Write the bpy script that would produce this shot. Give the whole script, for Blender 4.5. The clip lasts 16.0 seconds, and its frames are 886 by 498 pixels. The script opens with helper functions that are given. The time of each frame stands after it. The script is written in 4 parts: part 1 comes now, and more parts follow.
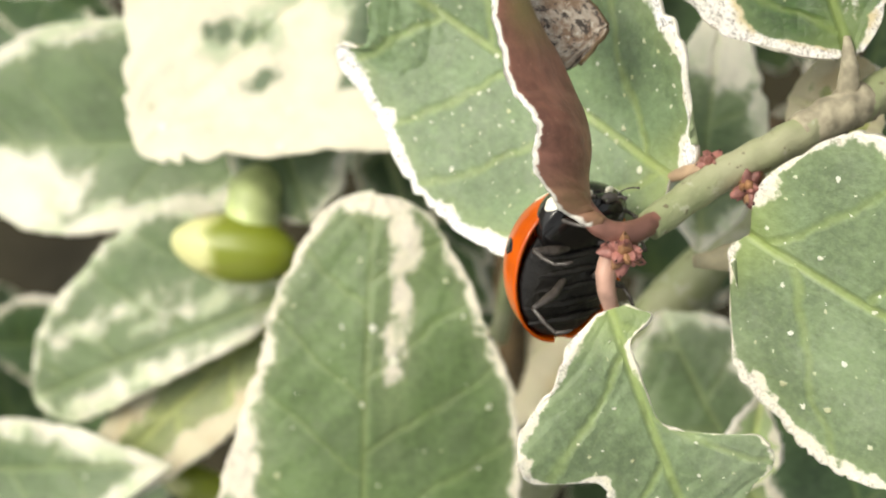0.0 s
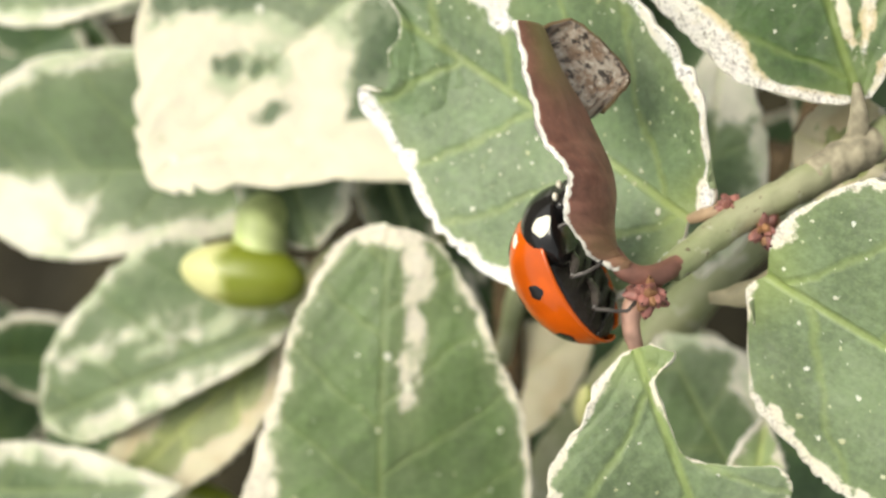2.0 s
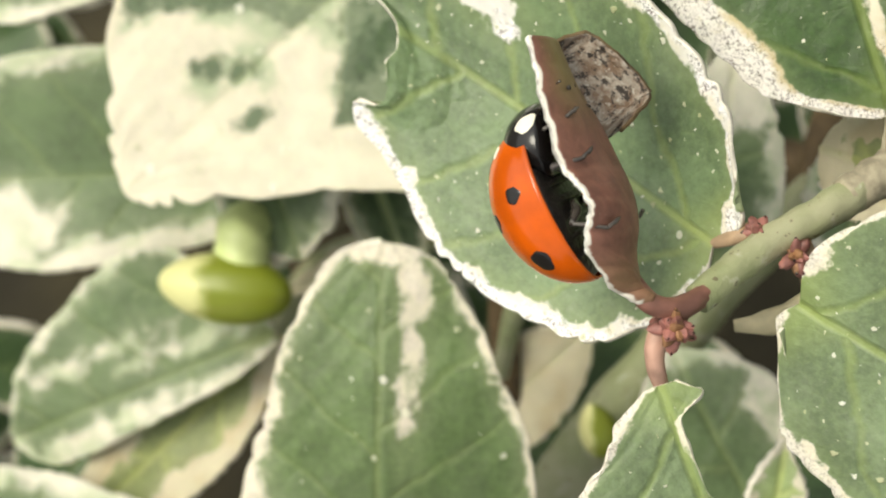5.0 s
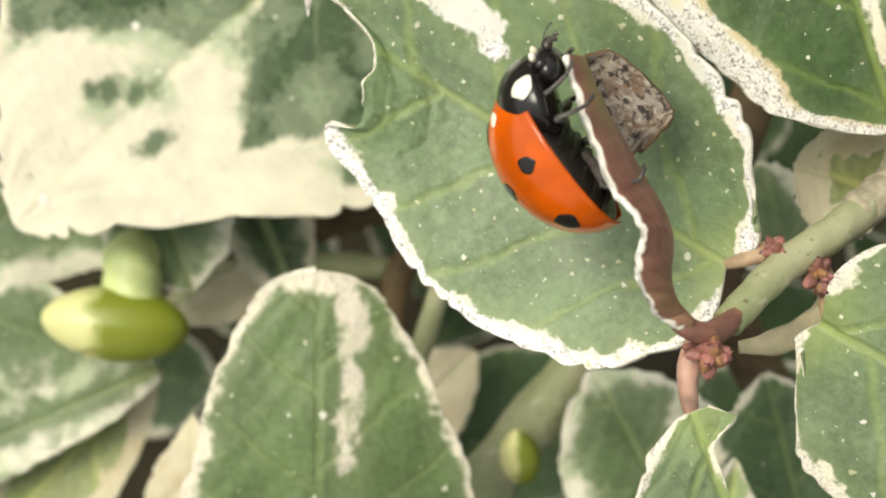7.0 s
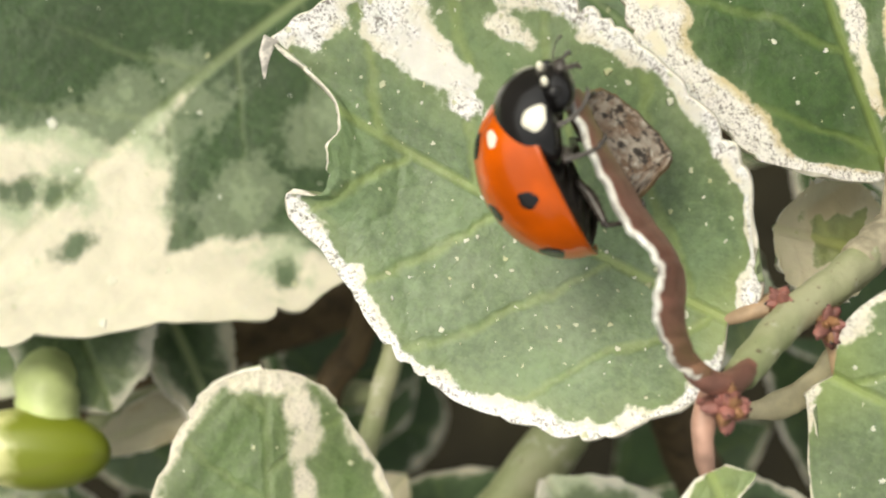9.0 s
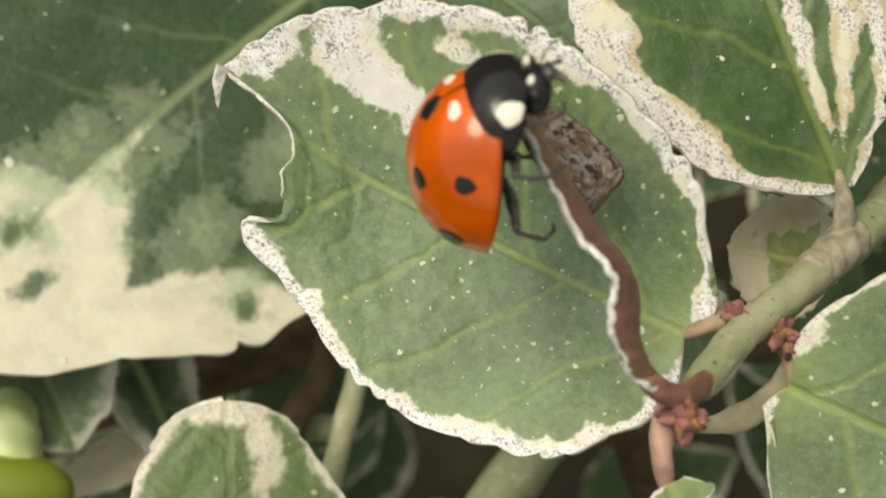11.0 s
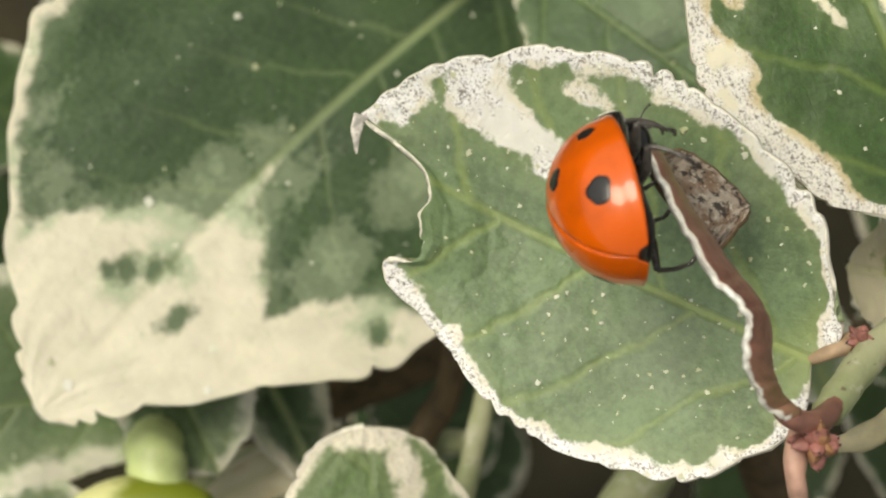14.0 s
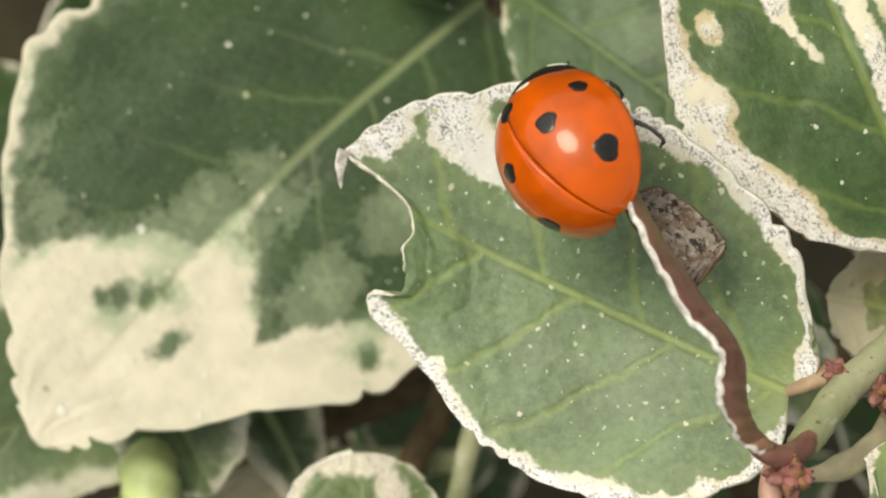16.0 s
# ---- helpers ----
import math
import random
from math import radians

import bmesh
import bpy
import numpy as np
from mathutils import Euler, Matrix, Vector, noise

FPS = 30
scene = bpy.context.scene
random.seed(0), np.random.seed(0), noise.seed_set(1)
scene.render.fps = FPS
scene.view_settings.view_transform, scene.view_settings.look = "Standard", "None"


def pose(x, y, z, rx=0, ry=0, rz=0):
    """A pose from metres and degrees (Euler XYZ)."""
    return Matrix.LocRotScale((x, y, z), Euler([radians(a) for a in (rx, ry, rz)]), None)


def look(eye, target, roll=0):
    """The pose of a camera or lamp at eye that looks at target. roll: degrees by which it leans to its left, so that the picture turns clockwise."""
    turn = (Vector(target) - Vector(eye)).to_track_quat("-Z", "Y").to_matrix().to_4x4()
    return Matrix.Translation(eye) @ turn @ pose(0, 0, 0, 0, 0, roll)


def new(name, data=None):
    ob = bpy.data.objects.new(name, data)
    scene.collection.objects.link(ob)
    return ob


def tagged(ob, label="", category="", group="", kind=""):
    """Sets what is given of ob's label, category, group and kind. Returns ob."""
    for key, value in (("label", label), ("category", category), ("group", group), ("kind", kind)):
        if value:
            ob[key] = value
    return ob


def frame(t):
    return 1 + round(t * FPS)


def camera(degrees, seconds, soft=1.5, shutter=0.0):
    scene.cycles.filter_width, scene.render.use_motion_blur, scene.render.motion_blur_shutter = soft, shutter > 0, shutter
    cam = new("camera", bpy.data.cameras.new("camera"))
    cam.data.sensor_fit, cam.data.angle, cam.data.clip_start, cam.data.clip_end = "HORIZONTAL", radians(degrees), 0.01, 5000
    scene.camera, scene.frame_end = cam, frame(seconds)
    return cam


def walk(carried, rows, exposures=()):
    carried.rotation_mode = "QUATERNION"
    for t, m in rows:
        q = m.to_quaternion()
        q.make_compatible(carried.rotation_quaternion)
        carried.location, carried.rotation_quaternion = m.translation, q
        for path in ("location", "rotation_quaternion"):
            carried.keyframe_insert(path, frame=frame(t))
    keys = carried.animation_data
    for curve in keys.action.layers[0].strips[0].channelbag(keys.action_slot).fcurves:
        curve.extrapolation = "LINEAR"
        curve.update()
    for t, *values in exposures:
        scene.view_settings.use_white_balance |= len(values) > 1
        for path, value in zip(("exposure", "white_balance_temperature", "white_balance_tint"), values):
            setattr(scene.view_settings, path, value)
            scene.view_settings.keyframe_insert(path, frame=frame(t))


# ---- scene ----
MM = 0.001

# ---- camera and its way ----
cam = camera(24, 16.0, soft=2.0)
cam.data.dof.use_dof, cam.data.dof.focus_distance, cam.data.dof.aperture_fstop = True, 0.063, 95.0
walk(cam, [
    (0.0, pose(0.01904, -0.00398, 0.07311, 1.336, 14.690, 2.029)),
    (0.5, pose(0.01927, -0.00404, 0.07332, 1.278, 15.001, 2.287)),
    (1.0, pose(0.01874, -0.00278, 0.07409, 0.586, 14.667, 1.761)),
    (1.5, pose(0.01763, -0.00296, 0.07520, 1.136, 13.752, 1.921)),
    (2.0, pose(0.01634, -0.00168, 0.07648, 0.314, 12.679, 1.308)),
    (2.5, pose(0.01571, -0.00097, 0.07696, -0.207, 12.198, 0.934)),
    (3.0, pose(0.01573, -0.00044, 0.07639, -0.566, 12.259, 0.756)),
    (3.5, pose(0.01636, -0.00012, 0.07460, -0.750, 12.862, 0.617)),
    (4.0, pose(0.01534, 0.00095, 0.07378, -1.477, 12.225, 0.255)),
    (4.2, pose(0.01536, 0.00058, 0.07280, -1.072, 12.380, 0.633)),
    (6.3, pose(0.00496, 0.00387, 0.07179, -3.158, 5.048, -0.779)),
    (6.5, pose(0.00333, 0.00474, 0.07163, -3.785, 3.545, -1.383)),
    (7.0, pose(0.00007, 0.00130, 0.07047, -1.046, -0.252, -0.799)),
    (7.5, pose(-0.00284, 0.00210, 0.06960, -1.558, -3.718, -2.061)),
    (8.0, pose(-0.00355, -0.00341, 0.06733, 3.078, -4.314, -1.387)),
    (8.5, pose(-0.00468, -0.00487, 0.06544, 5.646, -4.804, -1.733)),
    (8.7, pose(-0.00544, -0.00357, 0.06538, 5.497, -5.373, -2.361)),
    (10.8, pose(-0.00579, -0.00455, 0.06564, 7.591, -6.901, -4.461)),
    (11.0, pose(-0.00522, -0.00482, 0.06560, 7.535, -6.591, -4.564)),
    (11.5, pose(-0.00661, -0.00409, 0.06656, 8.632, -7.868, -5.208)),
    (12.0, pose(-0.00518, -0.00099, 0.06757, 7.971, -6.209, -6.252)),
    (12.5, pose(-0.00656, -0.00407, 0.06752, 8.002, -4.586, -5.488)),
    (13.0, pose(-0.00672, -0.00396, 0.06797, 6.592, -3.924, -5.473)),
    (13.5, pose(-0.00722, -0.00367, 0.06838, 6.467, -4.331, -5.694)),
    (14.0, pose(-0.00725, -0.00277, 0.06862, 6.682, -4.380, -6.077)),
    (14.5, pose(-0.00771, -0.00309, 0.06879, 8.073, -4.722, -6.028)),
    (15.0, pose(-0.00735, -0.00313, 0.06976, 7.958, -4.585, -6.038)),
    (15.5, pose(-0.00652, -0.00160, 0.07023, 6.494, -4.147, -6.341)),
    (16.0, pose(-0.00602, -0.00149, 0.06987, 6.288, -3.814, -6.230)),
], exposures=[(0.0, 0.15, 6850, 6), (1.0, 0.2, 6850, 6), (2.5, 0.03, 6900, 5), (6.3, -0.02, 7000, 5), (8.7, -0.06, 7000, 5), (10.8, -0.4, 7100, 5), (16.0, -0.31, 7100, 5)])

# ---- light: bright overcast sky ----
world = bpy.data.worlds.new("sky")
scene.world = world
world.use_nodes = True
wn, wl = world.node_tree.nodes, world.node_tree.links
wn.clear()
sky = wn.new("ShaderNodeTexSky")
sky.sky_type, sky.sun_disc = "NISHITA", False
sky.sun_elevation, sky.sun_rotation = radians(59), radians(-53)
sky.air_density, sky.dust_density = 1.0, 4.0
pale = wn.new("ShaderNodeHueSaturation")
pale.inputs["Saturation"].default_value = 0.2
back = wn.new("ShaderNodeBackground")
back.inputs["Strength"].default_value = 0.185
wout = wn.new("ShaderNodeOutputWorld")
wl.new(sky.outputs[0], pale.inputs["Color"])
wl.new(pale.outputs[0], back.inputs["Color"])
wl.new(back.outputs[0], wout.inputs["Surface"])
sun = new("sun", bpy.data.lights.new("sun", "SUN"))
sun.data.energy, sun.data.angle, sun.data.color = 1.75, radians(26), (1.0, 0.93, 0.8)
sun.matrix_world = look((-0.48, 0.36, 1.0), (0, 0, 0))


# ---- materials ----
class Nodes:
    """A short way to write node materials."""

    def __init__(self, name):
        self.mat = bpy.data.materials.new(name)
        self.mat.use_nodes = True
        self.tree = self.mat.node_tree
        self.bsdf = self.tree.nodes["Principled BSDF"]

    def add(self, kind, **kw):
        node = self.tree.nodes.new("ShaderNode" + kind)
        for k, v in kw.items():
            setattr(node, k, v)
        return node

    def put(self, socket, value):
        if isinstance(value, bpy.types.NodeSocket):
            self.tree.links.new(value, socket)
        elif isinstance(value, (tuple, list)) and len(value) == 3 and socket.type == "RGBA":
            socket.default_value = (*value, 1)
        else:
            socket.default_value = value

    def math(self, op, a, b=0.0, c=None, clamp=False):
        n = self.add("Math", operation=op, use_clamp=clamp)
        self.put(n.inputs[0], a)
        self.put(n.inputs[1], b)
        if c is not None:
            self.put(n.inputs[2], c)
        return n.outputs[0]

    def step(self, v, lo, hi):
        n = self.add("MapRange", interpolation_type="SMOOTHSTEP")
        self.put(n.inputs["Value"], v)
        self.put(n.inputs["From Min"], lo)
        self.put(n.inputs["From Max"], hi)
        return n.outputs["Result"]

    def noise(self, co, scale, detail=3.0, rough=0.55):
        n = self.add("TexNoise")
        self.put(n.inputs["Vector"], co)
        n.inputs["Scale"].default_value, n.inputs["Detail"].default_value = scale, detail
        n.inputs["Roughness"].default_value = rough
        return n.outputs["Fac"]

    def cells(self, co, scale, feature="F1"):
        n = self.add("TexVoronoi", feature=feature, voronoi_dimensions="2D")
        self.put(n.inputs["Vector"], co)
        n.inputs["Scale"].default_value = scale
        return n

    def mix(self, f, a, b):
        n = self.add("Mix", data_type="RGBA")
        self.put(n.inputs[0], f)
        self.put(n.inputs[6], a)
        self.put(n.inputs[7], b)
        return n.outputs[2]

    def attribute(self, name, out="Vector"):
        return self.add("Attribute", attribute_name=name).outputs[out]

    def bump(self, height, strength, distance):
        n = self.add("Bump")
        n.inputs["Strength"].default_value, n.inputs["Distance"].default_value = strength, distance
        self.put(n.inputs["Height"], height)
        self.put(self.bsdf.inputs["Normal"], n.outputs[0])

    def done(self, colour, rough, metal=0.0, **more):
        self.put(self.bsdf.inputs["Base Color"], colour)
        self.put(self.bsdf.inputs["Roughness"], rough)
        self.put(self.bsdf.inputs["Metallic"], metal)
        for k, v in more.items():
            self.put(self.bsdf.inputs[k.replace("_", " ")], v)
        return self.mat


def plain(name, colour, rough, vary=0.25, scale=900.0, bump=0.3, depth=0.00003, **more):
    """A surface with mottling at two scales and a fine relief."""
    n = Nodes(name)
    co = n.add("TexCoord").outputs["Object"]
    big, fine = n.noise(co, scale * 0.25), n.noise(co, scale, 4.0)
    f = n.math("ADD", n.math("MULTIPLY", big, 0.6), n.math("MULTIPLY", fine, 0.4))
    dark, light = [c * (1 - vary) for c in colour], [min(1, c * (1 + vary)) for c in colour]
    n.bump(fine, bump, depth)
    return n.done(n.mix(n.step(f, 0.35, 0.65), dark, light), rough, **more)


def leaf_material(name, green, cream, pale_green, scurf=0.0, specks=1.0, rough=0.38, ochre=0.0, veins=0.55, blotch=1.5, soft=0.0, scurf_tone=(0.78, 0.75, 0.7), islands=0.0, rib=0.24):
    """Variegated leaf: green field, cream margin by the leaf's own pattern, veins, specks and, on old leaves, grey scurf."""
    n = Nodes(name)
    co = n.attribute("leaf_place")
    sep = n.add("SeparateXYZ")
    n.put(sep.inputs[0], co)
    a, c = sep.outputs[0], n.math("ABSOLUTE", sep.outputs[1])
    flat = n.add("CombineXYZ")
    n.put(flat.inputs[0], a)
    n.put(flat.inputs[1], sep.outputs[1])
    co = flat.outputs[0]
    pattern = n.attribute("cream", "Fac")
    seed = n.add("ObjectInfo").outputs["Random"]
    shift = n.add("VectorMath", operation="ADD")
    n.put(shift.inputs[0], co)
    com = n.add("CombineXYZ")
    n.put(com.inputs[0], n.math("MULTIPLY", seed, 40.0))
    n.put(com.inputs[1], n.math("MULTIPLY", seed, 23.0))
    n.put(shift.inputs[1], com.outputs[0])
    co = shift.outputs[0]
    ragged = n.math("SUBTRACT", n.noise(co, 0.9, 4.0), 0.5)
    fray = n.math("SUBTRACT", n.noise(co, 3.2, 3.0), 0.5)
    edge = n.math("ADD", pattern, n.math("ADD", n.math("MULTIPLY", ragged, blotch), n.math("MULTIPLY", fray, 0.35)))
    is_cream = n.step(edge, -0.06 - soft, 0.1 + soft)
    halo = n.step(edge, -0.9 - soft * 2, 0.25)
    # lateral veins leave the midrib at a slant
    wob = n.math("ADD", n.math("MULTIPLY", n.math("SUBTRACT", n.noise(co, 0.3, 1.0), 0.5), 1.6), n.math("MULTIPLY", n.math("SUBTRACT", n.noise(co, 1.3, 2.0), 0.5), 0.5))
    side = n.math("MULTIPLY", n.math("GREATER_THAN", sep.outputs[1], 0.0), 1.1)
    ph = n.math("ADD", n.math("SUBTRACT", n.math("ADD", a, side), n.math("MULTIPLY", c, 0.75)), wob)
    fr = n.math("ABSOLUTE", n.math("SUBTRACT", n.math("FRACT", n.math("DIVIDE", ph, 3.3)), 0.5))
    lateral = n.math("SUBTRACT", 1.0, n.step(n.math("MULTIPLY", fr, 3.3), 0.02, 0.3))
    lateral = n.math("MULTIPLY", lateral, n.math("SUBTRACT", 0.6 if rib < 0.3 else 0.3, n.math("MULTIPLY", c, 0.05)), clamp=True)
    lateral = n.math("MULTIPLY", lateral, n.math("SUBTRACT", 1.0, n.math("MULTIPLY", is_cream, 0.9)))
    midrib = n.math("MULTIPLY", n.math("SUBTRACT", 1.0, n.step(c, 0.04, rib)), n.math("SUBTRACT", 1.0, n.math("MULTIPLY", a, 0.035)), clamp=True)
    net = n.cells(co, 1.1, "DISTANCE_TO_EDGE").outputs["Distance"]
    net = n.math("MULTIPLY", n.math("SUBTRACT", 1.0, n.step(net, 0.0, 0.08)), 0.05)
    vein = n.math("MAXIMUM", n.math("MAXIMUM", lateral, midrib), net)
    mott = n.math("ADD", n.math("MULTIPLY", n.noise(co, 0.35, 4.0, 0.55), 0.5), n.math("MULTIPLY", n.noise(co, 3.2, 4.0, 0.65), 0.5))
    dk, lt = [v * 0.74 for v in green], [v * 1.27 for v in green]
    base = n.mix(n.step(mott, 0.36, 0.64), dk, lt)
    base = n.mix(n.math("MULTIPLY", halo, 0.45), base, pale_green)
    grey_in = n.math("ADD", n.attribute("grey", "Fac"), n.math("ADD", n.math("MULTIPLY", ragged, 2.4), n.math("MULTIPLY", fray, 1.2)))
    base = n.mix(n.math("MULTIPLY", n.step(grey_in, -0.1, 0.55), 0.75), base, [v * 0.85 for v in pale_green])
    base = n.mix(n.math("MULTIPLY", n.step(grey_in, 0.85, 1.3), 0.6), base, [v * 1.2 for v in pale_green])
    base = n.mix(n.math("MULTIPLY", vein, veins), base, [v * 1.2 + 0.06 for v in pale_green[:2]] + [pale_green[2] * (0.8 if rib < 0.3 else 1.1)])
    foot = n.math("SUBTRACT", 1.0, n.step(n.math("ADD", a, n.math("MULTIPLY", c, 0.8)), 0.2, 2.6))
    base = n.mix(n.math("MULTIPLY", foot, 0.45), base, [pale_green[0] * 1.35, pale_green[1] * 1.3, pale_green[2] * 0.8])
    cr = n.mix(n.step(n.noise(co, 0.7, 4.0), 0.3, 0.7), [v * 0.86 for v in cream], cream)
    cr = n.mix(n.math("MULTIPLY", midrib, 0.4), cr, (0.55, 0.56, 0.3))
    if ochre:
        cr = n.mix(n.math("MULTIPLY", n.step(n.noise(co, 0.5, 3.0), 0.5, 0.66), ochre), cr, (0.42, 0.27, 0.07))
    if islands:
        near = n.math("SUBTRACT", 1.0, n.step(edge, 0.3, islands))
        isle = n.math("MULTIPLY", n.step(n.noise(co, 0.42, 5.0, 0.6), 0.46, 0.6), near)
        cr = n.mix(n.math("MULTIPLY", isle, 0.75), cr, [v * 1.6 for v in pale_green])
    if scurf:
        grain = n.math("ADD", n.math("MULTIPLY", n.noise(co, 9.0, 3.0, 0.75), 0.7), n.math("MULTIPLY", n.noise(co, 3.0, 3.0, 0.6), 0.3))
        grey = n.mix(n.step(grain, 0.41, 0.52), (0.19, 0.17, 0.155), scurf_tone)
        grey = n.mix(n.math("MULTIPLY", n.step(n.noise(co, 2.2, 3.0, 0.6), 0.5, 0.62), 0.55), grey, [min(1.0, v * 1.15) for v in scurf_tone])
        where = n.math("ADD", n.noise(co, 0.5, 4.0, 0.6), n.math("MULTIPLY", n.step(sep.outputs[2], 0.2, 2.4), -0.1))
        cr = n.mix(n.math("MULTIPLY", n.step(where, 0.36, 0.44), scurf), cr, grey)
        inner = n.math("MULTIPLY", n.math("SUBTRACT", 1.0, n.step(edge, 0.12, 0.42)), n.step(n.noise(co, 0.9, 3.0), 0.42, 0.56))
        inner = n.math("MULTIPLY", inner, n.math("SUBTRACT", 1.0, n.step(sep.outputs[2], 1.6, 2.6)))
        cr = n.mix(n.math("MULTIPLY", inner, 0.75), cr, (0.52, 0.42, 0.2) if ochre > 0.5 else (0.77, 0.72, 0.56))
    col = n.mix(is_cream, base, cr)
    # pale flecks of two sizes, each with its own shape
    warp = n.add("TexNoise")
    n.put(warp.inputs["Vector"], co)
    warp.inputs["Scale"].default_value, warp.inputs["Detail"].default_value = 7.0, 2.0
    bent = n.add("VectorMath", operation="MULTIPLY_ADD")
    n.put(bent.inputs[0], warp.outputs["Color"])
    bent.inputs[1].default_value = (0.22, 0.22, 0)
    n.put(bent.inputs[2], co)
    thin = n.step(n.noise(co, 0.22, 2.0), 0.2, 0.55)
    dot = None
    for scale, share, least, most in ((1.5, 0.5, 0.03, 0.1), (0.62, 0.34, 0.03, 0.09), (0.3, 0.22, 0.03, 0.07)):
        v = n.cells(bent.outputs[0], scale)
        own = n.add("SeparateColor")
        n.put(own.inputs[0], v.outputs["Color"])
        keep = n.math("LESS_THAN", own.outputs[0], n.math("MULTIPLY", thin, share * specks))
        size = n.math("ADD", least, n.math("MULTIPLY", n.math("POWER", own.outputs[1], 3.0), most))
        one = n.math("MULTIPLY", n.math("SUBTRACT", 1.0, n.step(n.math("SUBTRACT", v.outputs["Distance"], size), -0.012, 0.012)), keep)
        tone = n.mix(own.outputs[2], (0.52, 0.53, 0.3), (0.84, 0.83, 0.74))
        col = n.mix(n.math("MULTIPLY", one, 0.85), col, tone)
        dot = one if dot is None else n.math("MAXIMUM", dot, one)
    bloom = n.step(n.math("ADD", n.math("MULTIPLY", n.noise(co, 0.28, 3.0), 0.7), n.math("MULTIPLY", n.noise(co, 4.0, 4.0, 0.7), 0.3)), 0.46, 0.66)
    col = n.mix(n.math("MULTIPLY", bloom, 0.13 * min(1.0, specks)), col, (0.46, 0.5, 0.4))
    dust = n.math("MULTIPLY", n.step(n.noise(co, 5.5, 3.0, 0.7), 0.6, 0.75), 0.16 * min(1.0, specks))
    col = n.mix(dust, col, (0.5, 0.52, 0.42))
    h = n.math("ADD", n.math("MULTIPLY", vein, -0.9), n.math("ADD", n.math("MULTIPLY", n.noise(co, 1.7, 5.0, 0.6), 1.0), n.math("MULTIPLY", dot, 0.8)))
    n.bump(h, 0.6, 0.00016)
    r = n.math("ADD", rough, n.math("MULTIPLY", n.noise(co, 1.3, 3.0), 0.22))
    return n.done(col, n.math("ADD", r, n.math("MULTIPLY", is_cream, 0.15)), Subsurface_Weight=0.06, Subsurface_Radius=(0.5, 0.8, 0.2), Subsurface_Scale=0.0006)


CREAM = (0.76, 0.71, 0.55)
LEAF = leaf_material("leaf_grey_green", (0.12, 0.18, 0.07), CREAM, (0.24, 0.3, 0.15))
LEAF_OLD = leaf_material("leaf_scurfy", (0.142, 0.206, 0.1), (0.86, 0.84, 0.77), (0.25, 0.31, 0.14), scurf=0.9, specks=1.55, ochre=0.3, blotch=0.9, scurf_tone=(0.92, 0.905, 0.88))
LEAF_DARK = leaf_material("leaf_deep_green", (0.038, 0.074, 0.023), CREAM, (0.23, 0.285, 0.17), specks=0.35, veins=0.75, blotch=1.3, soft=0.18, islands=1.0, rib=0.32)
LEAF_SCURF = leaf_material("leaf_deep_scurfy", (0.046, 0.092, 0.022), CREAM, (0.15, 0.21, 0.08), scurf=0.9, specks=0.6, ochre=0.55, veins=0.5, blotch=0.9, scurf_tone=(0.76, 0.73, 0.68))
UNDER = plain("leaf_underside", (0.26, 0.31, 0.17), 0.6, scale=1500)
RIM_GREY = plain("scurfy_rim", (0.62, 0.58, 0.52), 0.65, vary=0.4, scale=5000)
RIM = plain("leaf_rim", (0.74, 0.7, 0.6), 0.6, vary=0.15, scale=4000)
LEAF_SOFT = leaf_material("leaf_shaded_green", (0.1, 0.15, 0.062), (0.74, 0.71, 0.58), (0.26, 0.31, 0.18), specks=0.1, veins=0.2, soft=0.3, blotch=2.2, islands=1.6)
LEAF_MID = leaf_material("leaf_mid_green", (0.098, 0.152, 0.05), CREAM, (0.24, 0.29, 0.15), specks=0.4, veins=0.2, soft=0.12, blotch=1.4, scurf=0.35, scurf_tone=(0.74, 0.66, 0.6))
# deep green at half the leaf tone: the shrub's inner shade is in the colour
LEAF_DEEPSOFT = leaf_material("leaf_shade_toned", (0.052, 0.095, 0.032), CREAM, (0.13, 0.19, 0.09), specks=0.2, veins=0.3, soft=0.1)
LEAF_NIBBLED = leaf_material("leaf_specked", (0.16, 0.218, 0.11), CREAM, (0.22, 0.29, 0.13), scurf=0.6, specks=0.95)
LEAF_PALE = leaf_material("leaf_cream", (0.2, 0.24, 0.08), (0.66, 0.6, 0.42), (0.36, 0.38, 0.2), specks=0.3, ochre=0.3)
LEAF_YOUNG = leaf_material("leaf_young", (0.3, 0.4, 0.16), CREAM, (0.45, 0.5, 0.28), specks=0.1)


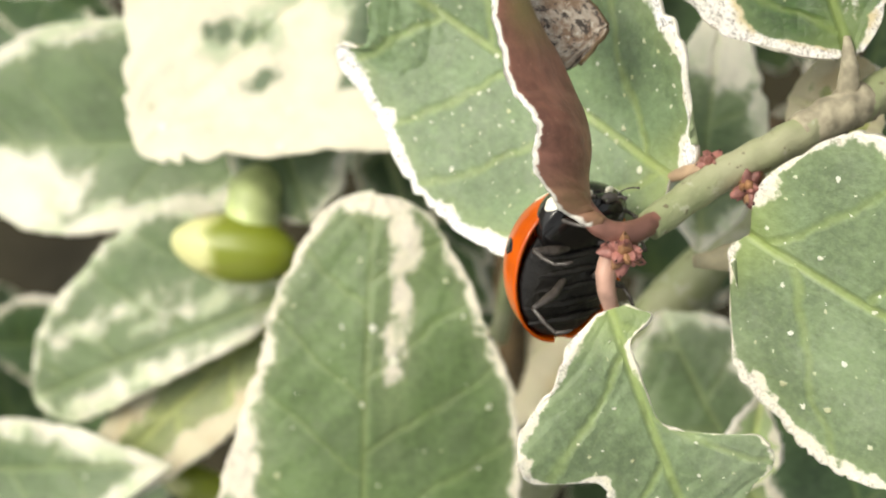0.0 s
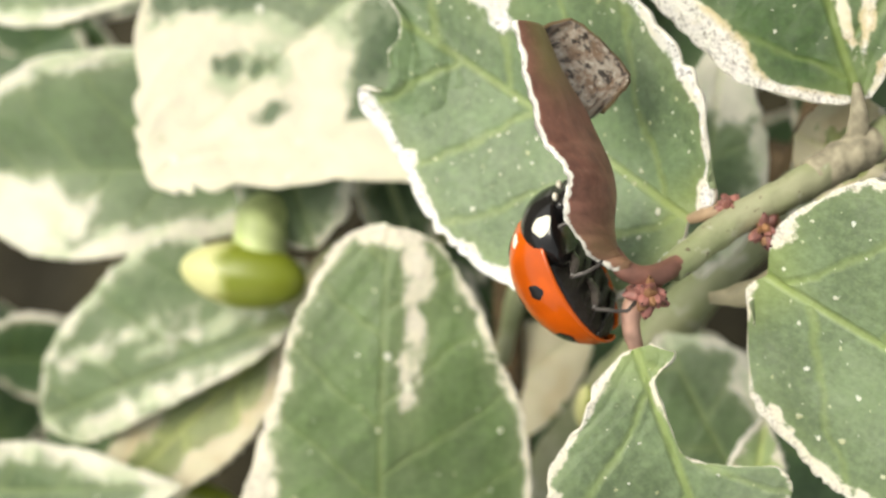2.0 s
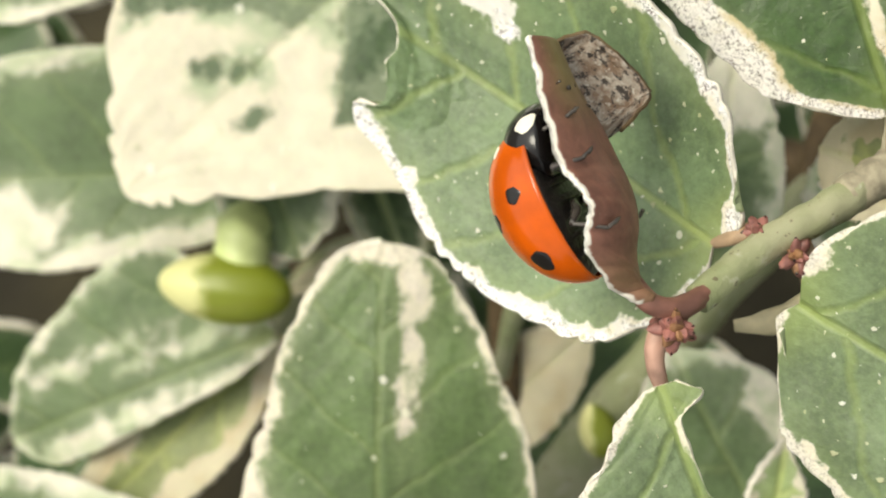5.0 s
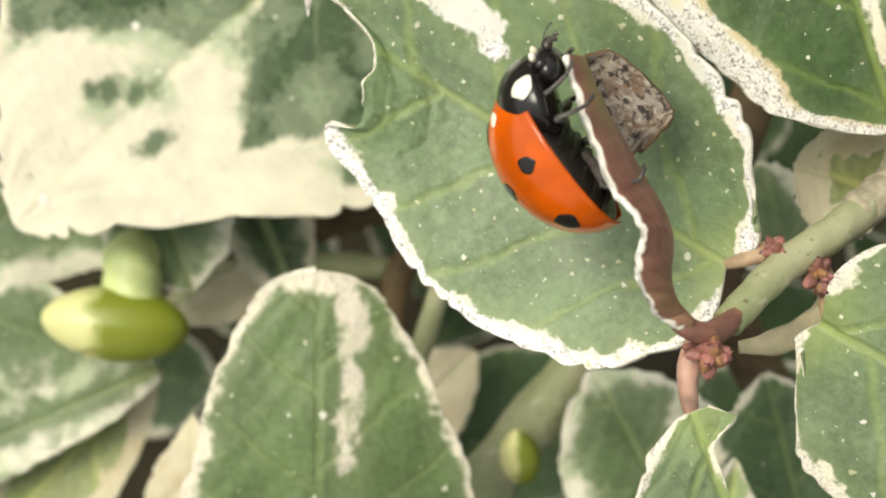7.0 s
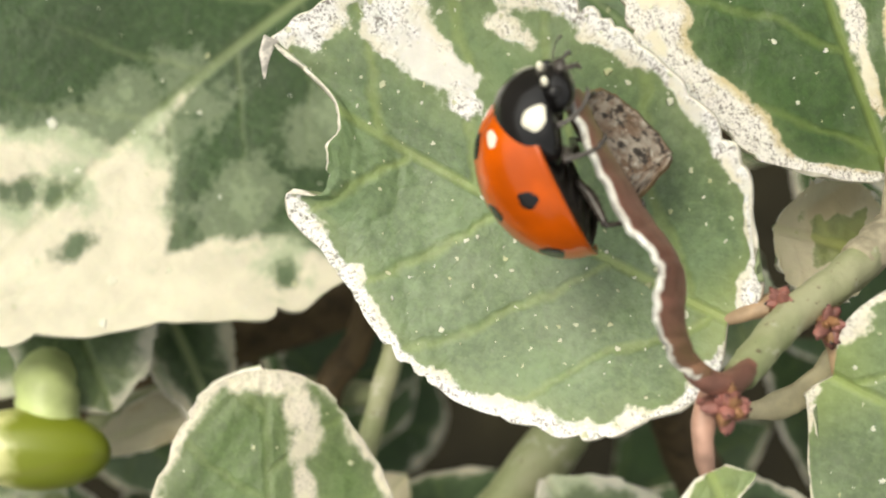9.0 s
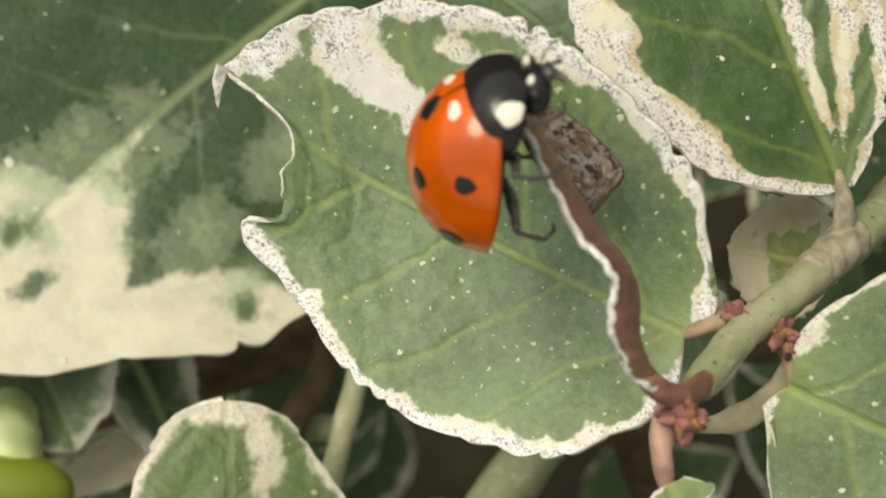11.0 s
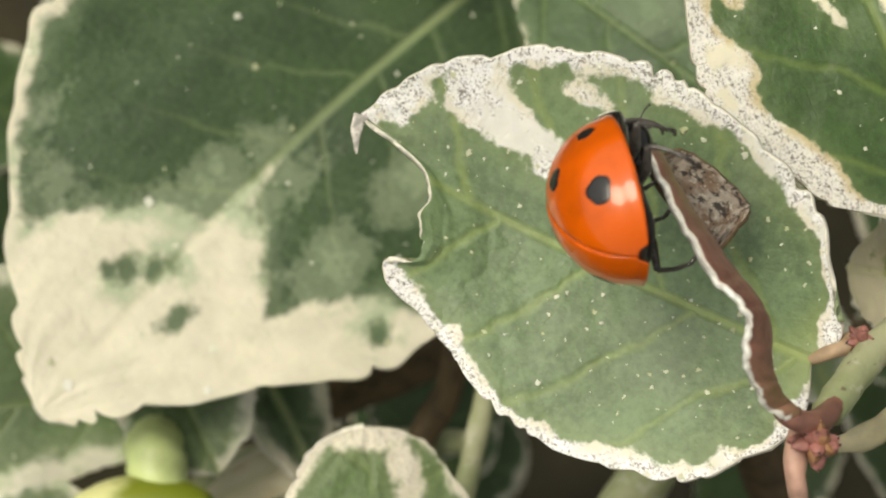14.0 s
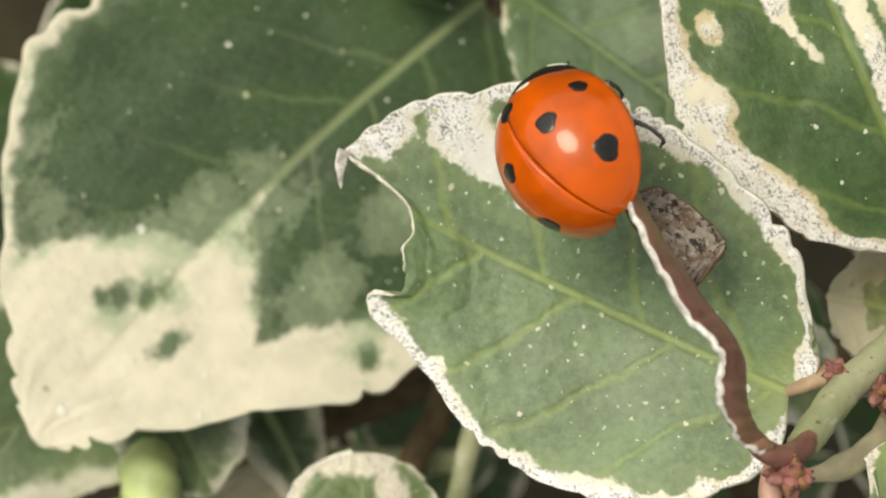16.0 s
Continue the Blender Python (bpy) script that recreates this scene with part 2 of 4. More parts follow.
def red_blade():
    """Smooth red-brown underside with an olive flush at its end, pale at the gnawed edge."""
    n = Nodes("red_brown_blade")
    co = n.attribute("leaf_place")
    sep = n.add("SeparateXYZ")
    n.put(sep.inputs[0], co)
    edge = n.math("ADD", n.attribute("cream", "Fac"), n.math("MULTIPLY", n.math("SUBTRACT", n.noise(co, 2.5, 4.0), 0.5), 0.3))
    col = n.mix(n.step(n.noise(co, 1.1, 4.0), 0.3, 0.7), (0.16, 0.07, 0.05), (0.28, 0.125, 0.09))
    col = n.mix(n.math("MULTIPLY", n.step(n.noise(co, 9.0, 2.0), 0.66, 0.72), 0.4), col, (0.45, 0.3, 0.22))
    olive = n.math("MULTIPLY", n.math("SUBTRACT", 1.0, n.step(sep.outputs[0], 0.8, 3.4)), n.step(sep.outputs[1], 3.0, 4.2))
    col = n.mix(n.math("MULTIPLY", olive, 0.85), col, (0.24, 0.2, 0.07))
    low = n.math("MULTIPLY", n.step(sep.outputs[0], 7.5, 10.0), n.noise(co, 0.9, 3.0))
    col = n.mix(n.math("MULTIPLY", low, 0.6), col, (0.26, 0.19, 0.07))
    n.bump(n.noise(co, 3.0, 5.0), 0.4, 0.00008)
    return n.done(n.mix(n.step(edge, 0.0, 0.08), col, (0.72, 0.68, 0.6)), n.math("ADD", 0.38, n.math("MULTIPLY", n.noise(co, 2.0), 0.2)))


def scurf_blade():
    """Grey-brown scale insects and mould over a leaf lobe."""
    n = Nodes("scurfy_blade")
    co = n.attribute("leaf_place")
    col = n.mix(n.step(n.noise(co, 2.0, 5.0, 0.65), 0.35, 0.65), (0.2, 0.13, 0.085), (0.42, 0.37, 0.31))
    col = n.mix(n.math("MULTIPLY", n.step(n.noise(co, 2.6, 5.0, 0.7), 0.51, 0.58), 0.95), col, (0.035, 0.028, 0.024))
    col = n.mix(n.math("MULTIPLY", n.step(n.noise(co, 6.0, 3.0), 0.58, 0.66), 0.6), col, (0.62, 0.58, 0.5))
    n.bump(n.noise(co, 4.0, 5.0), 0.9, 0.0002)
    return n.done(col, 0.75)


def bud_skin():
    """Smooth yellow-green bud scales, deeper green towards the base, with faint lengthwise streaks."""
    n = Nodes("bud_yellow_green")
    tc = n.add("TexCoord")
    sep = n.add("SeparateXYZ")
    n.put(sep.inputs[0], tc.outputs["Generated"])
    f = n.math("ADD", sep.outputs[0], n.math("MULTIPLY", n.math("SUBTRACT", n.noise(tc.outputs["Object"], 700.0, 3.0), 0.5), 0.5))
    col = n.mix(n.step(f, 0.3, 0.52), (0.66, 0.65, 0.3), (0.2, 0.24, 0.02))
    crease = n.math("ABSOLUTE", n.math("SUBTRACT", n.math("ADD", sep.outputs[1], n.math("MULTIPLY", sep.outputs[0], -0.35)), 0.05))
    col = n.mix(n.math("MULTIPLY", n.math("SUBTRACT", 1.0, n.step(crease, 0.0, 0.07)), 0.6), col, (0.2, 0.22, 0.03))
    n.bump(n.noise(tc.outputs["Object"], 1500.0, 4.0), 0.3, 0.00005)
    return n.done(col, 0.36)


def bark(name, tone, green):
    """Young bark: grey-green, with pale flaking patches and small dark pores."""
    n = Nodes(name)
    co = n.add("TexCoord").outputs["Object"]
    col = n.mix(n.step(n.noise(co, 500.0, 4.0), 0.35, 0.65), green, tone)
    col = n.mix(n.math("MULTIPLY", n.step(n.noise(co, 900.0, 5.0, 0.65), 0.55, 0.66), 0.6), col, (0.55, 0.53, 0.42))
    col = n.mix(n.math("MULTIPLY", n.step(n.noise(co, 3200.0, 2.0), 0.66, 0.72), 0.8), col, (0.12, 0.09, 0.05))
    n.bump(n.noise(co, 1900.0, 5.0, 0.6), 0.8, 0.00012)
    return n.done(col, 0.6)


RED_BLADE, SCURF_BLADE = red_blade(), scurf_blade()
STEM = bark("stem_grey_green", (0.36, 0.36, 0.22), (0.27, 0.3, 0.15))
STEM_BROWN = plain("stem_brown", (0.1, 0.066, 0.03), 0.75, vary=0.4, scale=1500, bump=0.6, depth=0.0001)
BARK = plain("peeling_bark", (0.34, 0.3, 0.21), 0.75, vary=0.35, scale=2600, bump=0.6, depth=0.0001)
PETIOLE = plain("petiole", (0.42, 0.29, 0.18), 0.5, vary=0.25, scale=1800)
PETIOLE_PINK = plain("petiole_pink", (0.42, 0.25, 0.19), 0.5, vary=0.3, scale=1500)
PETIOLE_RED = plain("petiole_red", (0.21, 0.095, 0.07), 0.45, vary=0.3, scale=1800, depth=0.00006)
BRACT = plain("bract_pink", (0.28, 0.115, 0.095), 0.5, vary=0.45, scale=3000, bump=0.6, depth=0.0001)
BRACT_BROWN = plain("bract_brown", (0.22, 0.11, 0.05), 0.6, vary=0.5, scale=3500, bump=0.6, depth=0.0001)
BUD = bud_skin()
WITHERED = plain("withered_cream", (0.56, 0.5, 0.32), 0.6, vary=0.3, scale=1200, depth=0.00008)
BUD_STALK = plain("bud_stalk", (0.52, 0.6, 0.26), 0.4, vary=0.2, scale=900)
SOIL = plain("soil", (0.034, 0.028, 0.012), 0.95, vary=0.5, scale=90, bump=1.0, depth=0.004)
SHELL = plain("wing_case_orange", (0.6, 0.092, 0.0), 0.4, vary=0.2, scale=900, bump=0.3, Coat_Weight=0.8, Coat_IOR=1.52, Coat_Roughness=0.06, Specular_IOR_Level=0.1)
BLACK = plain("shiny_black", (0.012, 0.011, 0.011), 0.17, vary=0.3, scale=2500, bump=0.25)
SPOT = plain("spot_black", (0.014, 0.012, 0.012), 0.22, vary=0.3, scale=2500, bump=0.05)
BELLY = plain("belly_black", (0.02, 0.018, 0.016), 0.34, vary=0.5, scale=3500, bump=0.9, depth=0.00012)
CURL_RIM = plain("gnawed_rim", (0.72, 0.68, 0.62), 0.6, vary=0.5, scale=3000, bump=0.8, depth=0.00008)
IVORY = plain("ivory_white", (0.85, 0.8, 0.66), 0.35, vary=0.08, scale=2000)
LEG = plain("leg_black", (0.065, 0.056, 0.05), 0.25, vary=0.4, scale=5000, bump=0.5)


# ---- building helpers (lengths in millimetres) ----
def V(*a):
    return Vector(a)


def thing(name, label, category, at=(0, 0, 0), group=""):
    ob = new(name)
    ob.empty_display_size = 0.002
    ob.location = V(*at) * MM
    return tagged(ob, label, category, group)


def mesh_part(name, verts, faces, mats, parent, label="", smooth=True, face_mats=None):
    me = bpy.data.meshes.new(name)
    me.from_pydata([tuple(v) for v in verts], [], faces)
    for m in mats:
        me.materials.append(m)
    if face_mats is not None:
        me.polygons.foreach_set("material_index", face_mats)
    me.polygons.foreach_set("use_smooth", [smooth] * len(me.polygons))
    me.update()
    ob = new(name, me)
    if parent:
        ob.parent = parent
    return tagged(ob, label)


def catmull(points, n):
    """n points along a smooth line through the given ones."""
    p = [np.array(q, float) for q in points]
    p = [2 * p[0] - p[1]] + p + [2 * p[-1] - p[-2]]
    out = []
    for i in range(n):
        f = i / (n - 1) * (len(p) - 3)
        k = min(int(f), len(p) - 4)
        t = f - k
        a, b, c, d = p[k:k + 4]
        out.append(0.5 * (2 * b + (c - a) * t + (2 * a - 5 * b + 4 * c - d) * t * t + (3 * b - a - 3 * c + d) * t ** 3))
    return np.array(out)


def tube(name, points, radii, mat, parent, label="", n=40, sides=14, lumps=0.06, seed=0, flat=1.0, at=(0, 0, 0)):
    """A round or flattened stalk along a smooth line, closed at both ends."""
    rs = np.random.RandomState(seed)
    line, rad = catmull(points, n), np.interp(np.linspace(0, 1, n), np.linspace(0, 1, len(radii)), radii)
    side = None
    verts, faces = [], []
    for i in range(n):
        d = line[min(i + 1, n - 1)] - line[max(i - 1, 0)]
        d /= np.linalg.norm(d)
        if side is None:
            side = np.cross(d, (0.3, 0.2, 1.0))
        side = side - d * (side @ d)
        side /= np.linalg.norm(side)
        other = np.cross(d, side)
        for k in range(sides):
            an = 2 * math.pi * k / sides
            r = rad[i] * (1 + lumps * (rs.rand() - 0.5) + lumps * math.sin(i * 0.9 + k))
            verts.append((line[i] + side * math.cos(an) * r + other * math.sin(an) * r * flat - np.array(at)) * MM)
    for i in range(n - 1):
        for k in range(sides):
            a, b = i * sides + k, i * sides + (k + 1) % sides
            faces.append((a, b, b + sides, a + sides))
    faces += [tuple(range(sides))[::-1], tuple((n - 1) * sides + k for k in range(sides))]
    return mesh_part(name, verts, faces, [mat], parent, label)


def blob(name, centre, radii, mat, parent, label="", turn=(0, 0, 0), n=14, lumps=0.0, seed=0, point=0.0, keel=0.0, below=1.0):
    """A rounded body; point draws its +x end to a tip, keel gives it a ridge, below flattens its underside."""
    rs = np.random.RandomState(seed)
    m = Euler([radians(t) for t in turn]).to_matrix()
    verts, faces = [], []
    for i in range(n + 1):
        th = math.pi * i / n
        for k in range(2 * n):
            ph = math.pi * k / n
            x, y, z = math.cos(th), math.sin(th) * math.cos(ph), math.sin(th) * math.sin(ph)
            if point and x > 0:
                s = 1 - point * x * x
                y, z = y * s, z * s
                x *= 1 + point * 0.35
            if keel:
                z *= 1 + keel * math.exp(-(y / 0.12) ** 2)
            if z < 0:
                z *= below
            f = 1 + lumps * (rs.rand() - 0.5)
            verts.append((V(*centre) + m @ V(x * radii[0] * f, y * radii[1] * f, z * radii[2] * f)) * MM)
    for i in range(n):
        for k in range(2 * n):
            a, b = i * 2 * n + k, i * 2 * n + (k + 1) % (2 * n)
            faces.append((a, a + 2 * n, b + 2 * n, b))
    return mesh_part(name, verts, faces, [mat], parent, label)


def wave(seed, s, cycles):
    """A smooth wandering line, about -1 to 1, for s from 0 to 1."""
    rs = np.random.RandomState(seed)
    return sum(np.sin(2 * math.pi * (s * cycles * (k + 1) * 0.6 + rs.rand())) / (k + 1) for k in range(4)) / 2


def blade(me, place, pattern, grey=None):
    """Give a leaf mesh its own measure (along, across, from the edge, mm) and its pattern."""
    at = me.attributes.new("leaf_place", "FLOAT_VECTOR", "POINT")
    at.data.foreach_set("vector", place.astype(np.float32).ravel())
    at = me.attributes.new("cream", "FLOAT", "POINT")
    at.data.foreach_set("value", pattern.astype(np.float32))
    if grey is not None:
        at = me.attributes.new("grey", "FLOAT", "POINT")
        at.data.foreach_set("value", grey.astype(np.float32))


def thicken(ob, thick):
    sol = ob.modifiers.new("thickness", "SOLIDIFY")
    sol.thickness, sol.offset = thick * MM, -1.0
    sol.material_offset, sol.material_offset_rim = 1, 2


def leaf(parent, base, tip, up=(0, 0, 1), wl=(3,), wr=(3,), fold=8.0, arch=0.06, teeth=0.22, margin=1.0, seed=1, mat=None, under=None,
         cream=(), greens=(), greys=(), cream_line=(), streaks=(), curl=0.0, nu=70, nv=22, label="", ruffle=0.25, thick=0.28, notches=16, margins=None, bend=0.0, tip_bite=None, rounded=0.0, wedge=0.0):
    """A leaf blade from base to tip. wl, wr: half-widths along it on its two sides.
    fold, curl: rise of the halves in degrees, and their rounding, one value or one for each side. cream, greens: patches (along 0..1, across mm, radii mm) of the pattern; greys: grey-green patches. cream_line: (across mm, along 0..1) of a line past which the blade is cream; streaks: cream lines of (along 0..1, across mm, half-width mm). margins: width of the cream edge on the two sides, one value or several along it."""
    mat, under = mat or LEAF, under or UNDER
    b, t = np.array(base, float), np.array(tip, float)
    L = np.linalg.norm(t - b)
    e1 = (t - b) / L
    e3 = np.array(up, float)
    e3 -= e1 * (e3 @ e1)
    e3 /= np.linalg.norm(e3)
    e2 = np.cross(e3, e1)
    fit_l = catmull([(x, y, 0) for x, y in zip(np.linspace(0, 1, len(wl)), wl)], 120)
    fit_r = catmull([(x, y, 0) for x, y in zip(np.linspace(0, 1, len(wr)), wr)], 120)
    S = np.linspace(0, 1, nu + 1)
    S = 0.5 * S + 0.5 * (0.5 - 0.5 * np.cos(math.pi * S))
    Q = np.linspace(-1, 1, 2 * nv + 1)
    Q = np.sign(Q) * (1 - (1 - np.abs(Q)) ** 1.25)
    s, q = [g.ravel() for g in np.meshgrid(S, Q, indexing="ij")]
    left, aq = q > 0, np.abs(q)
    w = np.where(left, np.interp(s, fit_l[:, 0], np.maximum(fit_l[:, 1], 0)), np.interp(s, fit_r[:, 0], np.maximum(fit_r[:, 1], 0)))
    if rounded:
        w = w * np.sqrt(np.maximum(0.004, 1 - np.clip((s - 1 + rounded) / rounded, 0, 1) ** 2))
    ph = s * notches * (1 + 0.2 * wave(seed + 5, s, 3)) + np.where(left, 0.37, 0)
    tooth = (np.abs(np.sin(math.pi * ph)) ** 0.6 - 0.6) * teeth * np.maximum(0.1, 0.65 + 0.8 * wave(seed + 9, s, 5)) * np.minimum(1, w * 0.7)
    y = q * w + np.sign(q) * aq ** 6 * tooth
    x = s * L + aq ** 8 * 0.12 * np.minimum(1, w / 1.5) * wave(seed + 3, s, 9)
    x -= wedge * np.sin(math.pi * aq ** 1.2) * (1 - s) ** 10
    r = np.abs(y)
    rise, roll = [np.where(left, *(v if isinstance(v, tuple) else (v, v))) for v in (fold, curl)]
    z = np.tan(np.radians(rise)) * r * (1 - np.exp(-r / 0.5)) + arch * L * 4 * s * (1 - s) - roll * r ** 2 * 0.05
    z += ruffle * np.minimum(1, w / 1.6) * aq ** 2 * np.where(left, wave(seed + 1, s, 2.2), wave(seed + 2, s, 2.2)) + 0.05 * np.minimum(1, w / 2.0) * wave(seed + 7, s + 0.3 * q, 6)
    across, y = y, y + bend * L * 4 * s * (1 - s)
    d = np.minimum(np.minimum((1 - aq) * w, (1 - s) * L * 0.9 + 0.05), s * L + (0.7 if not wedge else 0.02 + 0.9 * np.maximum(0, 1 - 2.2 * aq)))
    ml, mr = [np.interp(s, np.linspace(0, 1, len(v)), v) if isinstance(v, tuple) else v for v in margins or (margin, margin)]
    p = np.where(left, ml * (1 + 0.45 * wave(seed + 11, s, 3)), mr * (1 + 0.45 * wave(seed + 13, s, 3))) - d
    for (cs, cy, rx, ry) in cream:
        p = np.maximum(p, (1 - np.hypot((s - cs) * L / rx, (y - cy) / ry)) * min(rx, ry))
    for line in streaks:
        for (s0, y0, w0), (s1, y1, w1) in zip(line, line[1:]):
            dx, dy = (s1 - s0) * L, y1 - y0
            k = np.clip(((s - s0) * L * dx + (across - y0) * dy) / (dx * dx + dy * dy), 0, 1)
            p = np.maximum(p, w0 + (w1 - w0) * k - np.hypot((s - s0) * L - k * dx, across - y0 - k * dy))
    if cream_line:
        p = np.maximum(p, (s - np.interp(across, [v[0] for v in cream_line], [v[1] for v in cream_line])) * L * 0.75)
    for (cs, cy, rx, ry) in greens:
        p = np.minimum(p, -(1 - np.hypot((s - cs) * L / rx, (y - cy) / ry)) * min(rx, ry))
    grey = np.full(len(s), -2.0)
    for (cs, cy, rx, ry) in greys:
        grey = np.maximum(grey, (1 - np.hypot((s - cs) * L / rx, (across - cy) / ry)) * min(rx, ry))
    if tip_bite:
        bs, by, rx, ry = tip_bite
        yy = y + 0.12 * np.sin(x * 2.1)
        end = L - (L - bs * L + rx) * np.maximum(0, 1 - ((yy - by) / ry) ** 4)
        end = np.minimum(end, L) + 0.05 * np.sin(yy * 7)
        x0 = end - 2.5
        x = np.where(x > x0, x0 + (x - x0) * (end - x0) / np.maximum(L - x0, 0.01), x)
        p = np.where((end < L - 0.1) & (s > 0.985), -0.5, p - np.where((end < L - 0.1) & (s > 0.7), 3.0 * (np.abs(yy - by) < ry * 0.86), 0.0))
    flat = np.stack([x, y, z], 1)
    cols = 2 * nv + 1
    a = (np.arange(nu)[:, None] * cols + np.arange(cols - 1)[None]).ravel()
    faces = np.stack([a, a + cols, a + cols + 1, a + 1], 1)
    verts = (b + flat[:, :1] * e1 + flat[:, 1:2] * e2 + flat[:, 2:] * e3) * MM
    ob = mesh_part("leaf", verts.tolist(), faces.tolist(), [mat, under, RIM], parent, label)
    blade(ob.data, np.stack([x, across, d], 1), p, grey)
    thicken(ob, thick)
    return ob


def strip(name, first, second, mats, parent, label="", bulge=0.0, side=(1, 0, 0), ragged=0.08, seed=1, n=90, m=14, edge=0.25, thick=0.22, cream_all=None, span=12.0):
    """A blade drawn between two edge lines, bulging sideways; the first edge is ragged and pale."""
    rs = np.random.RandomState(seed)
    A, B = catmull(first, n), catmull(second, n)
    A = A + (np.stack([wave(seed + k, np.linspace(0, 1, n), 12) for k in range(3)], 1)) * ragged
    verts, place, pat = [], [], []
    for i in range(n):
        w = np.linalg.norm(B[i] - A[i])
        for j in range(m + 1):
            f = j / m
            v = A[i] * (1 - f) + B[i] * f + np.array(side) * bulge * 4 * f * (1 - f)
            verts.append(v * MM)
            place.append((i / n * span, f * w + 3, f * w))
            pat.append(cream_all if cream_all is not None else edge - f * w)
    faces = []
    for i in range(n - 1):
        for j in range(m):
            k = i * (m + 1) + j
            faces.append((k, k + 1, k + m + 2, k + m + 1))
    ob = mesh_part(name, verts, faces, mats, parent, label)
    blade(ob.data, np.array(place), np.array(pat))
    thicken(ob, thick)
    return ob


def shaped(kind, w):
    """Common outlines of these leaves, by their half-width."""
    k = {"ovate": (0.06, 0.55, 0.86, 1.0, 0.97, 0.85, 0.62, 0.33, 0.02), "obovate": (0.05, 0.3, 0.55, 0.78, 0.95, 1.0, 0.92, 0.65, 0.05),
         "round": (0.1, 0.68, 0.92, 1.0, 1.0, 0.94, 0.8, 0.55, 0.05)}[kind]
    return [w * v for v in k]


# ---- ground under the shrub ----
gv, gf = [], []
N = 60
for i in range(N + 1):
    for j in range(N + 1):
        x, y = [math.copysign(abs(2 * q / N - 1) ** 5 * 400 + abs(2 * q / N - 1) * 0.4, 2 * q / N - 1) for q in (i, j)]
        r = math.hypot(x, y)
        gv.append((x, y, -0.085 + 0.012 * noise.noise(V(x * 9, y * 9, 1)) * math.exp(-r / 3)))
for i in range(N):
    for j in range(N):
        a = i * (N + 1) + j
        gf.append((a, a + N + 1, a + N + 2, a + 1))
tagged(mesh_part("ground", gv, gf, [SOIL], None), "dark bare soil beneath the shrub", "soil", kind="structure")

def on(parent, ob):
    """Put a part built in the place's own measure under its thing."""
    ob.matrix_parent_inverse = Matrix.Translation(-parent.location)
    return ob


# ---- the twig in front, with its leaves ----
twig = thing("euonymus_twig", "grey-green euonymus twig with variegated and nibbled leaves", "twig", (14.8, 2.9, 3.6))


def twig_leaf(*a, **k):
    return on(twig, leaf(twig, *a, **k))


def twig_tube(*a, **k):
    return on(twig, tube(*a[:4], twig, *a[4:], **k))


def bract_cluster(centre, mat, count, size, seed, thing_of):
    """Small pointed bud scales round a joint, some with a black withered tip."""
    rs = np.random.RandomState(seed)
    for k in range(count):
        an, el = rs.rand() * 360, rs.rand() * 130 - 50
        off = Euler((0, radians(-el), radians(an))).to_matrix() @ V(size * 0.36, 0, 0)
        r = size * (0.38 + 0.4 * rs.rand())
        on(thing_of, blob("bud_scale", V(*centre) + off, (r * 0.85, r * 0.5, r * 0.4), mat if k % 3 else BRACT_BROWN, thing_of, turn=(rs.rand() * 90, -el, an), n=8, lumps=0.25, seed=seed + k, point=0.3))
        if k % 2 == 0:
            tipv = off * (1 + r * 0.85 / (size * 0.36) * 0.95)
            on(thing_of, blob("withered_tip", V(*centre) + tipv, (0.09, 0.05, 0.05), BLACK, thing_of, turn=(0, -el, an + 30), n=5, lumps=0.3, seed=seed + 40 + k))


twig_tube("stem", [(26, 9.7, -2.5), (18.7, 4.8, 2.0), (15.5, 2.55, 4.5), (14.2, 1.72, 5.4), (12.5, 0.6, 6.7), (10.5, -0.62, 7.6), (8.7, -2.15, 8.8)], [0.78, 0.74, 0.66, 0.63, 0.58, 0.54, 0.5], STEM, n=90, lumps=0.04, seed=2)
twig_tube("bark_sheath", [(15.0, 2.24, 4.85), (14.2, 1.74, 5.5), (13.0, 0.97, 6.3)], [0.68, 0.7, 0.62], BARK, "peeling pale bark", n=26, lumps=0.05, seed=7)
leaf_a = twig_leaf((9.02, -0.48, 6.6), (-4.02, 7.99, 3.4), up=(0.05, -0.1, 1), wl=(2.9, 4.6, 5.26, 5.6, 5.8, 5.64, 5.32, 4.6, 3.9, 3.3, 2.2, 1.2), wr=(1.6, 3.6, 4.47, 5.0, 5.4, 5.6, 5.6, 5.25, 4.87, 3.9, 3.0, 0.9),
                   fold=(2, 20), curl=(0, -1.0), arch=-0.08, margins=(0.5, 0.55), seed=4, mat=LEAF_OLD, wedge=0.5, tip_bite=(1.0, 1.15, 3.1, 1.9), thick=0.16,
                   cream=((0.7, -2.5, 1.5, 0.65), (0.63, -2.05, 0.7, 0.45), (0.79, -3.1, 1.5, 1.0), (0.94, -1.9, 1.1, 0.9), (0.6, -4.3, 0.8, 0.3), (0.79, 1.22, 0.35, 0.28), (0.655, 3.95, 0.35, 0.28), (0.06, 3.9, 0.7, 0.5)),
                   greens=((0.685, -3.65, 1.15, 0.42), (0.53, -4.75, 1.1, 0.4), (0.86, -1.6, 0.7, 0.75)), nu=130, nv=40, teeth=0.26,
                   label="green leaf with a grey scurfy white margin and bitten tip")
twig_tube("withered_tip", [(-3.62, 8.75, 3.85), (-3.8, 8.4, 3.7), (-3.86, 8.0, 3.55), (-3.88, 7.6, 3.4)], [0.24, 0.2, 0.11, 0.03], RIM_GREY, "withered hooked leaf tip", n=20, seed=15, flat=0.2)
